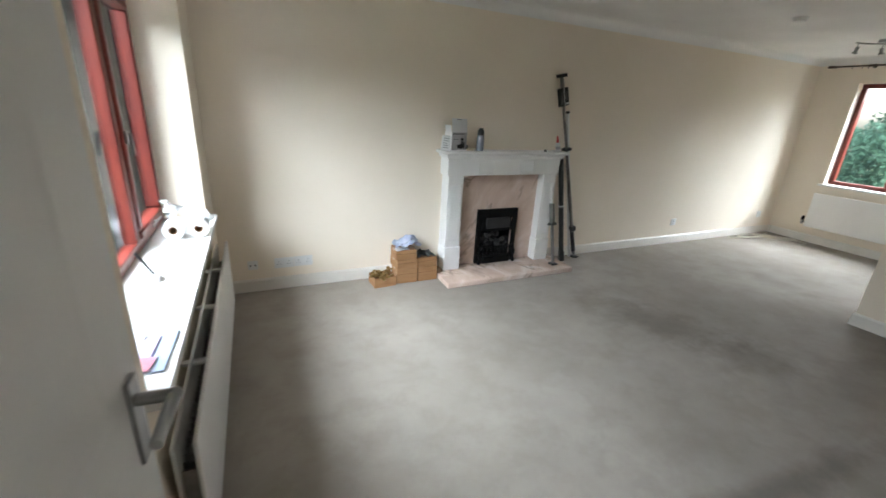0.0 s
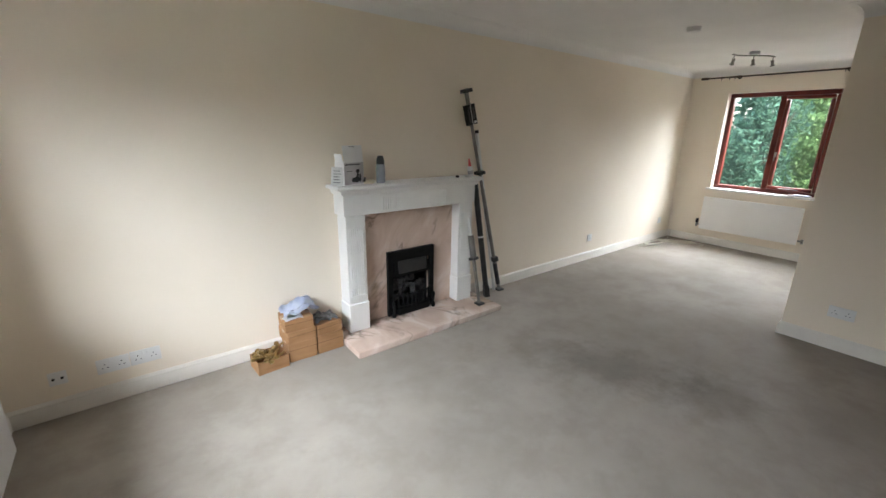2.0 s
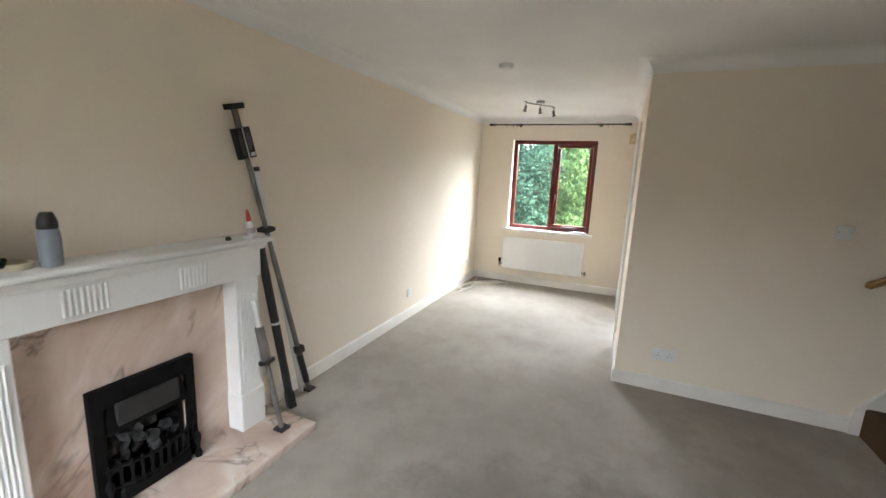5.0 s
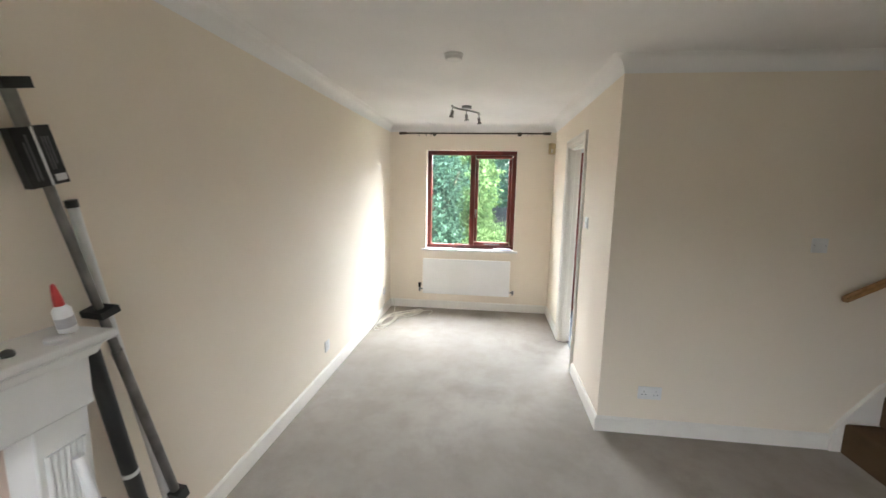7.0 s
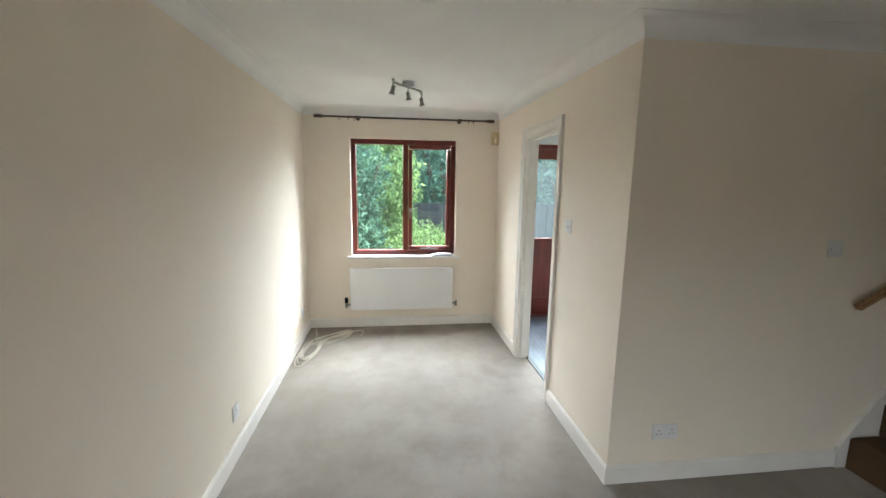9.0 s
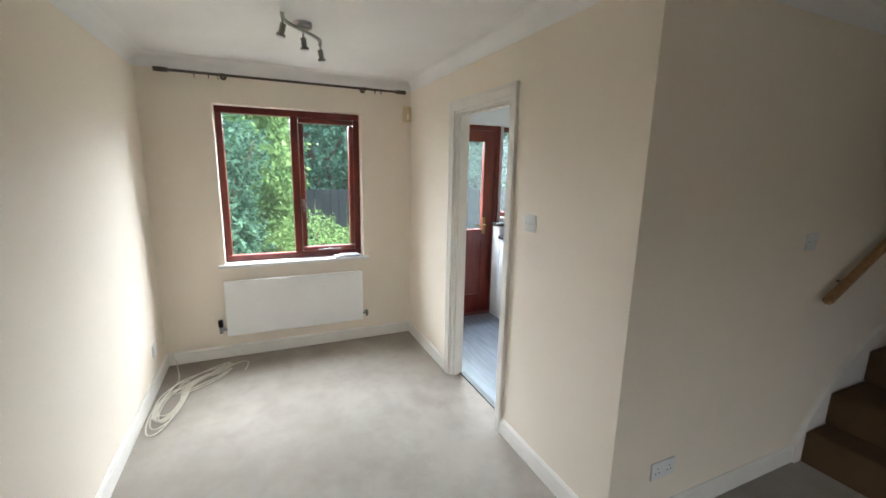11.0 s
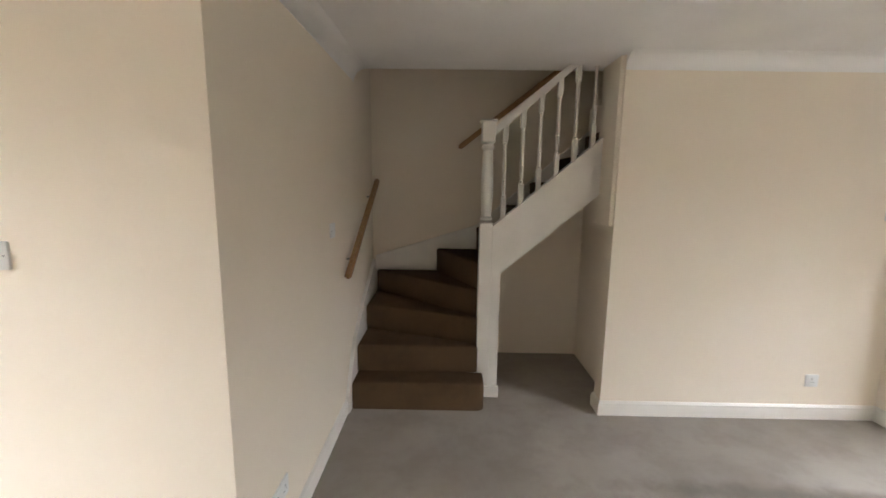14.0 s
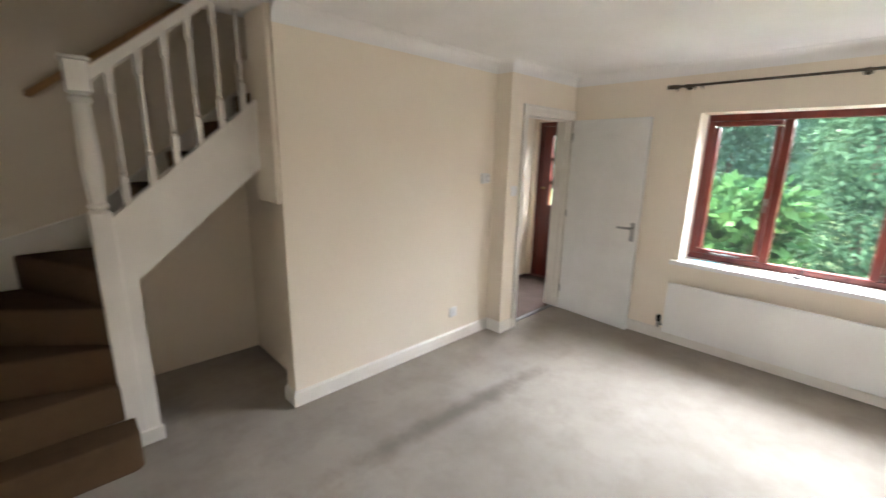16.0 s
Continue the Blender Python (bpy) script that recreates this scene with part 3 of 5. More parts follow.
part("wall_string", prism(B(), [(XP - 0.03, 0.5), (XP - 0.03, 0.915), (4.86, 1.20), (3.4, 1.20 + 1.46 * sl), (3.4, 0.7 + 1.46 * sl), (4.86, 0.7)], "y", YB + 0.001, YB + 0.026), M_TRIM, stairs, "white painted wall string")


def handrail(label, a, b, off):
    a, b, off = Vector(a), Vector(b), Vector(off)
    h = thing("handrail", label, "handrail", a)
    d = (b - a).normalized()
    bm = B()
    q = d.to_track_quat("Y", "Z").to_matrix().to_4x4()
    v = bmesh.ops.create_cube(bm, size=1, matrix=Matrix.Translation((a + b) / 2) @ q @ Matrix.Diagonal((0.042, (b - a).length, 0.042, 1)))["verts"]
    bmesh.ops.bevel(bm, geom=list({e for w in v for e in w.link_edges}), offset=0.012, segments=3, affect="EDGES")
    part("rail", bm, M_OAK, h, "bare oak handrail", True)
    for f in (0.18, 0.82):
        p = a.lerp(b, f)
        part("bracket", rod(B(), p - Vector((0, 0, 0.022)), p + off - Vector((0, 0, 0.03)), 0.006, seg=8), M_STEEL, h, "small metal rail bracket", True)


handrail("short oak handrail fixed to the stair wall", (5.735, 1.20, 0.97), (5.735, 0.08, 1.585), (0.055, 0, 0))
handrail("oak handrail on the wall behind the stairs", (5.03, 0.085, 1.865), (3.5, 0.085, 1.865 + 1.53 * 0.78), (0, -0.055, 0))


# ---- fireplace ----
def marble(name):
    m, n, l, bsdf = mat(name, 0.22)
    tc = n.new("ShaderNodeTexCoord")
    mp = n.new("ShaderNodeMapping")
    mp.vector_type = "TEXTURE"
    mp.inputs["Rotation"].default_value, mp.inputs["Scale"].default_value = (0.0, radians(34), radians(12)), (0.42, 0.7, 1.25)
    l.new(tc.outputs["Object"], mp.inputs[0])

    def tex(scale, detail, dist):
        t = n.new("ShaderNodeTexNoise")
        t.inputs["Scale"].default_value, t.inputs["Detail"].default_value, t.inputs["Distortion"].default_value = scale, detail, dist
        l.new(mp.outputs[0], t.inputs["Vector"])
        return t
    body = tex(2.2, 7, 0.9)
    r = n.new("ShaderNodeValToRGB")
    for e, (p, c) in zip((r.color_ramp.elements[0], r.color_ramp.elements[1], r.color_ramp.elements.new(0.55)),
                         ((0.25, (0.50, 0.36, 0.285)), (0.75, (0.75, 0.65, 0.575)), (0.5, (0.63, 0.49, 0.405)))):
        e.position, e.color = p, (*c, 1)
    l.new(body.outputs[0], r.inputs[0])
    vein = tex(1.9, 9, 0.7)
    v = n.new("ShaderNodeValToRGB")
    v.color_ramp.elements[0].position, v.color_ramp.elements[0].color = 0.462, (0, 0, 0, 1)
    v.color_ramp.elements[1].position, v.color_ramp.elements[1].color = 0.528, (0, 0, 0, 1)
    k = v.color_ramp.elements.new(0.5)
    k.color = (0.72, 0.72, 0.72, 1)
    l.new(vein.outputs[0], v.inputs[0])
    patch = tex(1.5, 4, 0.3)
    pr = n.new("ShaderNodeValToRGB")
    pr.color_ramp.elements[0].position, pr.color_ramp.elements[1].position = 0.47, 0.56
    l.new(patch.outputs[0], pr.inputs[0])
    mu = n.new("ShaderNodeMath")
    mu.operation = "MULTIPLY"
    l.new(v.outputs[0], mu.inputs[0])
    l.new(pr.outputs[0], mu.inputs[1])
    mx = n.new("ShaderNodeMix")
    mx.data_type = "RGBA"
    l.new(mu.outputs[0], mx.inputs[0])
    l.new(r.outputs[0], mx.inputs[6])
    mx.inputs[7].default_value = (0.15, 0.125, 0.10, 1)
    l.new(mx.outputs[2], bsdf.inputs["Base Color"])
    return m


M_MARBLE = marble("pink_marble")
M_SURROUND = surface("surround_paint", (0.74, 0.73, 0.70), (0.79, 0.78, 0.755), 0.4, 5, 80, 0.04)
fp = thing("fireplace", "white fluted fire surround with pink marble panel and hearth", "fireplace", (3.575, 4.45, 0))
part("hearth", box(B(), 2.905, 4.11, 0.0, 4.27, YN, 0.048, 0.006, 2), M_MARBLE, fp, "pink veined marble hearth slab", True)
part("back_panel", cells(B(), [3.12, 3.40, 3.76, 4.03], [4.505, YN], [0.048, 0.06, 0.51, 0.94], lambda x, y, z: not (3.40 < x < 3.76 and 0.06 < z < 0.51)), M_MARBLE, fp, "pink veined marble back panel")
for x0 in (2.99, 4.01):
    leg = part("pilaster", box(B(), x0, 4.41, 0.048, x0 + 0.15, YN, 0.93, 0.004), M_SURROUND, fp, "white fluted pilaster")
    part("plinth", box(B(), x0 - 0.006, 4.398, 0.048, x0 + 0.156, YN, 0.27, 0.005), M_SURROUND, leg)
    for i in range(7):
        x = x0 + 0.027 + i * 0.016
        part("reed", rod(B(), (x, 4.408, 0.33), (x, 4.408, 0.84), 0.0070, seg=8), M_SURROUND, leg, "", True)
frieze = part("frieze", box(B(), 2.97, 4.392, 0.93, 4.165, YN, 1.085, 0.004), M_SURROUND, fp, "white frieze with two fluted blocks")
for xa in (3.285, 3.715):
    for i in range(8):
        x = xa + i * 0.0195
        part("reed", rod(B(), (x, 4.391, 0.955), (x, 4.391, 1.055), 0.0065, seg=8), M_SURROUND, frieze, "", True)
prof = [(0.0, 1.075), (0.012, 1.078), (0.018, 1.09)] + [(0.018 + 0.026 * (1 - math.cos(a)), 1.09 + 0.026 * math.sin(a)) for a in np.linspace(0.2, 1.5, 5)] + [(0.05, 1.118), (0.0, 1.118)]
part("cornice", sweep(B(), [(4.165, YN), (4.165, 4.392), (2.97, 4.392), (2.97, YN)][::-1], [(-o, h) for o, h in prof]), M_SURROUND, fp, "", True)
part("mantel_shelf", box(B(), 2.915, 4.345, 1.116, 4.218, YN, 1.142, 0.009, 3), M_SURROUND, fp, "white mantel shelf", True)

gf = thing("gas_fire", "black inset gas fire with coals in the marble panel", "fire", (3.58, 4.50, 0.048))
bm = cells(B(), [3.355, 3.40, 3.76, 3.80], [4.475, 4.503], [0.05, 0.075, 0.50, 0.59], lambda x, y, z: not (3.40 < x < 3.76 and 0.075 < z < 0.50))
part("outer_frame", bm, M_DARK, gf, "black metal frame")
part("firebox", cells(B(), [3.412, 3.42, 3.74, 3.748], [4.51, YN + 0.14, YN + 0.15], [0.056, 0.064, 0.49, 0.498], lambda x, y, z: not (3.42 < x < 3.74 and y < YN + 0.14 and 0.064 < z < 0.49)), M_DARK, gf, "black firebox lining")
bm = B()
v = [bm.verts.new(p) for p in ((3.405, 4.46, 0.38), (3.755, 4.46, 0.38), (3.73, 4.49, 0.535), (3.43, 4.49, 0.535), (3.405, 4.50, 0.38), (3.755, 4.50, 0.38), (3.73, 4.50, 0.535), (3.43, 4.50, 0.535))]
for f in ((0, 1, 2, 3), (4, 7, 6, 5), (0, 4, 5, 1), (1, 5, 6, 2), (2, 6, 7, 3), (3, 7, 4, 0)):
    bm.faces.new([v[i] for i in f])
part("hood", bm, M_DARK, gf, "black metal hood")
part("hood_plate", box(B(), 3.445, 4.462, 0.40, 3.715, 4.478, 0.505, 0.004), surface("grey_iron", (0.016, 0.016, 0.016), (0.026, 0.026, 0.025), 0.5, 10, 100, 0.1), gf, "dull grey panel on the hood")
M_COAL = surface("ceramic_coal", (0.008, 0.008, 0.007), (0.055, 0.052, 0.05), 0.9, 24, 90, 0.4)
rng = random.Random(4)
for i in range(16):
    bm = B()
    bmesh.ops.create_icosphere(bm, subdivisions=1, radius=0.032, matrix=Matrix.Translation((3.44 + 0.28 * (i % 6) / 5, 4.50 + 0.06 * rng.random(), 0.20 + 0.055 * (i // 6) + 0.02 * rng.random())))
    for w in bm.verts:
        w.co += Vector((rng.uniform(-1, 1), rng.uniform(-1, 1), rng.uniform(-1, 1))) * 0.012
    part("coal", bm, M_COAL, gf)
for z in (0.135, 0.225):
    bm = B()
    pts = [(3.375 + 0.41 * u, 4.475 - 0.055 * math.sin(math.pi * u), z) for u in np.linspace(0, 1, 9)]
    for a, b in zip(pts, pts[1:]):
        rod(bm, a, b, 0.008, seg=8)
    part("grate_rail", bm, M_DARK, gf, "black cast rail", True)
for i in range(11):
    u = 0.05 + 0.09 * i
    p = (3.375 + 0.41 * u, 4.475 - 0.055 * math.sin(math.pi * u))
    part("grate_bar", lathe(B(), (p[0], p[1], 0.12), [(0.006, 0), (0.009, 0.02), (0.006, 0.05), (0.010, 0.09), (0.007, 0.115), (0.004, 0.125)], 8), M_DARK, gf, "", True)
part("ash_pan", box(B(), 3.42, 4.435, 0.05, 3.74, 4.50, 0.12, 0.012), M_DARK, gf, "black ash pan cover")
for x in (3.385, 3.775):
    part("foot", lathe(B(), (x, 4.445, 0.048), [(0.016, 0), (0.018, 0.02), (0.008, 0.05), (0.014, 0.10), (0.016, 0.12), (0.006, 0.14)], 10), M_DARK, gf, "", True)

# ---- cartons beside the hearth ----
M_CARD = surface("cardboard", (0.30, 0.155, 0.065), (0.38, 0.205, 0.095), 0.85, 5, 90, 0.12, stretch=(1, 1, 5))
M_TAPE = surface("parcel_tape", (0.34, 0.19, 0.09), (0.38, 0.22, 0.11), 0.3, 6, 60, 0.03)


def carton(label, x, y, z, w, d, h, turn, open_top=False):
    c = thing("carton", label, "box", (x, y, z), "cartons beside the fireplace")
    m = pose(x, y, z, 0, 0, turn)
    bm = B()
    if open_top:
        cells(bm, [-w / 2, -w / 2 + 0.004, w / 2 - 0.004, w / 2], [-d / 2, -d / 2 + 0.004, d / 2 - 0.004, d / 2], [0, 0.004, h],
              lambda p, q, r: r < 0.004 or abs(p) > w / 2 - 0.004 or abs(q) > d / 2 - 0.004)
    else:
        box(bm, -w / 2, -d / 2, 0, w / 2, d / 2, h, 0.003)
    bm.transform(m)
    part("body", bm, M_CARD, c)
    if not open_top:
        bm = box(B(), -w / 2 - 0.001, -0.022, h - 0.02, w / 2 + 0.001, 0.022, h + 0.001)
        bm.transform(m)
        part("tape", bm, M_TAPE, c, "strip of brown tape")
        bm = box(B(), -w / 2 - 0.0005, -d / 2 - 0.0007, h * 0.62, w / 2 + 0.0005, -d / 2 + 0.002, h * 0.62 + 0.003)
        bm.transform(m)
        part("lid_edge", bm, surface("card_edge", (0.17, 0.085, 0.035), (0.2, 0.1, 0.045), 0.9), c)
    return c


carton("brown cardboard carton at the bottom of a stack", 2.61, 4.425, 0, 0.185, 0.175, 0.135, -2)
carton("flat brown cardboard carton in a stack", 2.603, 4.42, 0.135, 0.19, 0.175, 0.085, 3)
carton("flat brown carton on top of a stack", 2.600, 4.425, 0.22, 0.185, 0.175, 0.085, -3)
carton("brown cardboard carton next to the hearth", 2.802, 4.425, 0, 0.185, 0.175, 0.135, 1)
carton("flat brown carton on another carton", 2.800, 4.43, 0.135, 0.185, 0.17, 0.08, 4)
carton("small open brown carton of brass fittings", 2.40, 4.39, 0, 0.195, 0.16, 0.085, 4, True)
M_BRASS = surface("aged_brass", (0.28, 0.19, 0.07), (0.45, 0.33, 0.15), 0.35, 30, 80, 0.05, metal=0.9)
rng = random.Random(7)
for i in range(16):
    p = Vector((2.40 + rng.uniform(-0.07, 0.07), 4.39 + rng.uniform(-0.05, 0.05), 0.075 + rng.uniform(0, 0.035)))
    d = Vector((rng.uniform(-1, 1), rng.uniform(-1, 1), rng.uniform(-0.4, 0.6))).normalized() * rng.uniform(0.035, 0.06)
    f = thing("brass_fitting", "loose aged brass handle in an open carton", "fitting", p, "brass fittings in the carton")
    part("shank", rod(B(), p - d, p + d, 0.008, 0.006, 8), M_BRASS, f, "", True)
    part("knob", lathe(B(), p + d - Vector((0, 0, 0.012)), [(0.008, 0), (0.016, 0.006), (0.016, 0.018), (0.008, 0.024)], 10), M_BRASS, f, "", True)


def crumple(name, label, category, base, size, material, seed, n=14, flat=0.5, folds=4.0, fine=0.6):
    """A crumpled sheet lying in folds."""
    r = random.Random(seed)
    bm = B()
    g = [[bm.verts.new((0, 0, 0)) for _ in range(n)] for _ in range(n)]
    for i in range(n):
        for j in range(n):
            u, v = i / (n - 1) - 0.5, j / (n - 1) - 0.5
            h = noise.noise(Vector((u * folds + seed, v * folds, 0.3))) + fine * noise.noise(Vector((u * 9, v * 9 + seed, 0.7)))
            g[i][j].co = (base[0] + u * size[0] + 0.06 * size[0] * noise.noise(Vector((v * 6, seed, u))), base[1] + v * size[1] + 0.08 * size[1] * noise.noise(Vector((u * 6, seed + 2, v))),
                          base[2] + size[2] * (0.45 + flat * h) * (1 - (2 * abs(u)) ** 4 * 0.5))
    low = min(v.co.z for v in bm.verts)
    for v in bm.verts:
        v.co.z += base[2] - low + 0.002
    for i in range(n - 1):
        for j in range(n - 1):
            bm.faces.new((g[i][j], g[i + 1][j], g[i + 1][j + 1], g[i][j + 1]))
    bmesh.ops.solidify(bm, geom=bm.faces[:], thickness=0.0012)
    o = ob_from(name, bm, material, True)
    return tagged(o, label, category)


M_BAG = surface("clear_bag", (0.55, 0.60, 0.76), (0.70, 0.74, 0.84), 0.2, 14, 60, 0.2)
M_PAPER = surface("paper", (0.74, 0.74, 0.73), (0.8, 0.8, 0.79), 0.7, 6, 90, 0.05)
crumple("plastic_bag", "crumpled bluish plastic bag on a carton", "bag", (2.63, 4.43, 0.305), (0.23, 0.16, 0.13), M_BAG, 5, 18, 0.6, 2.6, 0.2)
crumple("instruction_sheet", "creased white paper sheet on a carton", "paper", (2.565, 4.365, 0.305), (0.12, 0.07, 0.02), M_PAPER, 8, 8)
crumple("fittings_bag", "grey plastic bag of small metal fittings", "bag", (2.80, 4.425, 0.215), (0.16, 0.14, 0.05), surface("grey_bag", (0.10, 0.105, 0.10), (0.34, 0.35, 0.34), 0.25, 30, 60, 0.2), 5)

# ---- props and poles leaning by the fireplace ----
M_BLACK = surface("black_plastic", (0.010, 0.010, 0.010), (0.022, 0.021, 0.020), 0.45, 12, 90, 0.1)
M_ZINC = surface("zinc_tube", (0.16, 0.15, 0.14), (0.26, 0.25, 0.235), 0.4, 10, 90, 0.06, metal=0.75)
M_GREYPRINT_DIM = surface("dim_print", (0.10, 0.10, 0.10), (0.15, 0.15, 0.15), 0.5, 20)
M_WHITEPL = surface("white_sleeve", (0.70, 0.70, 0.68), (0.78, 0.78, 0.76), 0.4, 9, 60, 0.05)


def along(a, b, f):
    return Vector(a).lerp(Vector(b), f)


def slab(bm, a, b, wx, wy):
    """A bar of rectangular section from a to b."""
    a, b = Vector(a), Vector(b)
    q = (b - a).to_track_quat("Z", "Y").to_matrix().to_4x4()
    bmesh.ops.create_cube(bm, size=1, matrix=Matrix.Translation((a + b) / 2) @ q @ Matrix.Diagonal((wx, wy, (b - a).length, 1)))
    return bm


a, b = (4.60, 4.46, 0.0), (4.13, 4.512, 1.835)
pr = thing("support_prop", "tall telescopic steel support prop leaning on the wall", "prop", a)
part("outer_tube", rod(B(), along(a, b, 0.02), along(a, b, 0.55), 0.0165), M_ZINC, pr, "", True)
part("inner_tube", rod(B(), along(a, b, 0.55), along(a, b, 0.98), 0.0135), M_ZINC, pr, "", True)
part("foot_pad", box(B(), a[0] - 0.035, a[1] - 0.035, 0.0, a[0] + 0.035, a[1] + 0.035, 0.016, 0.004), M_BLACK, pr, "black rubber foot")
part("pump_grip", rod(B(), along(a, b, 0.04), along(a, b, 0.16), 0.021), M_BLACK, pr, "black pump grip", True)
part("trigger", slab(B(), along(a, b, 0.17), along(a, b, 0.195), 0.07, 0.05), M_BLACK, pr, "black release trigger")
part("collar", slab(B(), along(a, b, 0.625), along(a, b, 0.637), 0.09, 0.06), M_BLACK, pr, "black locking collar")
part("head_plate", slab(B(), along(a, b, 0.985), along(a, b, 1.0), 0.085, 0.07), M_BLACK, pr, "black head plate")
part("head_socket", rod(B(), along(a, b, 0.935), along(a, b, 0.985), 0.017), M_ZINC, pr, "", True)
card = part("label_card", slab(B(), along(a, b, 0.85), along(a, b, 0.935), 0.03, 0.098), M_BLACK, pr, "black printed label card")
card.location.y = -0.003
for f0, f1, o, w in ((0.855, 0.865, 0.028, 0.028), (0.850, 0.935, 0.0, 0.006), (0.872, 0.92, 0.016, 0.003), (0.872, 0.92, 0.024, 0.003), (0.88, 0.92, 0.032, 0.003), (0.86, 0.925, -0.022, 0.004), (0.86, 0.915, -0.032, 0.003)):
    tilt = Vector((o, -0.0185, 0.25 * o))
    part("print", slab(B(), along(a, b, f0) + tilt, along(a, b, f1) + tilt, 0.002, w), M_WHITEPL if w > 0.005 else M_GREYPRINT_DIM, card, "pale printed block")
a, b = (4.56, 4.49, 0.0), (4.285, 4.530, 1.50)
pr = thing("curtain_pole", "slim white sleeved pole leaning on the wall", "pole", a)
part("tube", rod(B(), a, b, 0.015), M_WHITEPL, pr, "", True)
part("end_cap", rod(B(), along(a, b, 0.995), along(a, b, 1.01), 0.017), M_BLACK, pr, "", True)
a, b = (4.385, 4.41, 0.0), (4.225, 4.47, 1.115)
pr = thing("support_prop", "shorter black sleeved prop leaning on the mantel shelf", "prop", a)
part("sleeve", rod(B(), along(a, b, 0.08), along(a, b, 1.0), 0.025), M_BLACK, pr, "black sleeve", True)
part("band", rod(B(), along(a, b, 0.525), along(a, b, 0.538), 0.0265), M_WHITEPL, pr, "white band", True)
part("foot", slab(B(), along(a, b, 0.0), along(a, b, 0.10), 0.048, 0.048), M_BLACK, pr, "black foot block")
a, b = (4.128, 4.238, 0.048), (4.098, 4.388, 0.80)
pr = thing("support_prop", "short steel prop standing on the marble hearth", "prop", a)
part("tube", rod(B(), along(a, b, 0.02), along(a, b, 0.6), 0.0145), M_ZINC, pr, "", True)
part("grip", rod(B(), along(a, b, 0.52), along(a, b, 0.80), 0.028, 0.025), M_ZINC, pr, "grey moulded grip", True)
part("trigger", slab(B(), along(a, b, 0.52), along(a, b, 0.55), 0.07, 0.055), M_BLACK, pr, "black trigger")
part("upper_tube", rod(B(), along(a, b, 0.8), b, 0.015), M_WHITEPL, pr, "pale upper tube", True)
part("foot_pad", box(B(), a[0] - 0.035, a[1] - 0.035, a[2], a[0] + 0.035, a[1] + 0.035, a[2] + 0.016, 0.004), M_BLACK, pr, "black rubber foot")

# ---- things on the mantel shelf ----
MZ = 1.142
M_PACK = surface("white_card", (0.72, 0.71, 0.70), (0.78, 0.77, 0.76), 0.55, 8, 60, 0.03)
M_GREYPRINT = surface("grey_print", (0.40, 0.38, 0.38), (0.50, 0.48, 0.48), 0.5, 6)
bx = thing("appliance_box", "open white product box with a grey picture", "box", (3.06, 4.46, MZ))
BOX = pose(2.993, 4.402, MZ, 0, 0, 14)


def boxed(name, bm, material, label=""):
    bm.transform(BOX)
    return part(name, bm, material, bx, label)


boxed("carton", cells(B(), [0, 0.002, 0.168, 0.17], [0, 0.002, 0.094, 0.096], [0, 0.002, 0.155], lambda x, y, z: z < 0.002 or not (0.002 < x < 0.168 and 0.002 < y < 0.094)), M_PACK)
boxed("picture", box(B(), 0.004, -0.0012, 0.004, 0.166, 0.0005, 0.150), M_GREYPRINT, "grey printed picture panel")
boxed("flap", prism(B(), [(0.0, 0.155), (0.0018, 0.155), (0.0128, 0.262), (0.011, 0.262)], "x", 0.002, 0.168), M_PACK, "raised white lid flap")
boxed("side_flap", prism(B(), [(0.0, 0.155), (0.0018, 0.155), (-0.0062, 0.208), (-0.008, 0.208)], "y", 0.01, 0.088), M_PACK, "folded-out white side flap")
boxed("print", box(B(), 0.055, -0.002, 0.252, 0.095, 0.0125, 0.256), M_GREYPRINT_DIM, "printed mark on the flap")
boxed("print", box(B(), 0.012, -0.0024, 0.134, 0.135, -0.0008, 0.141), M_BLACK, "line of small print")
boxed("print", box(B(), 0.020, -0.0024, 0.092, 0.075, -0.0008, 0.095), M_BLACK, "line of small print")
for x, z, r, h in ((0.116, 0.093, 0.017, 0.012), (0.116, 0.066, 0.010, 0.016), (0.082, 0.034, 0.020, 0.017), (0.108, 0.036, 0.022, 0.022), (0.136, 0.046, 0.008, 0.030)):
    bm = bmesh.new()
    bmesh.ops.create_cone(bm, cap_ends=True, segments=14, radius1=1, radius2=1, depth=0.0012, matrix=Matrix.Rotation(radians(90), 4, "X"))
    bm.transform(Matrix.Translation((x, -0.0018, z)) @ Matrix.Diagonal((r, 1, h, 1)))
    boxed("printed_knob", bm, M_BLACK, "dark printed door knob")
pk = thing("packet", "white folded leaflet packet leaning on a box", "packet", (2.95, 4.44, MZ))
LEAN = pose(2.947, 4.425, MZ, 0, 5, -6)
bm = box(B(), -0.038, -0.008, 0, 0.038, 0.008, 0.125, 0.003)
bm.transform(LEAN)
part("packet_body", bm, M_PACK, pk)
for k in range(5):
    bm = box(B(), -0.026, -0.0095, 0.022 + 0.019 * k, 0.022 - 0.005 * (k % 3), -0.0075, 0.026 + 0.019 * k)
    bm.transform(LEAN)
    part("print", bm, M_GREYPRINT_DIM, pk)
sc = thing("flask", "grey translucent flask with a black cap", "bottle", (3.287, 4.435, MZ))
part("flask_body", lathe(B(), (3.287, 4.435, MZ), [(0.030, 0), (0.033, 0.006), (0.033, 0.10), (0.030, 0.125), (0.024, 0.135)], 18), surface("smoky_plastic", (0.22, 0.24, 0.27), (0.32, 0.34, 0.37), 0.15, 5, 60, 0.02), sc, "", True)
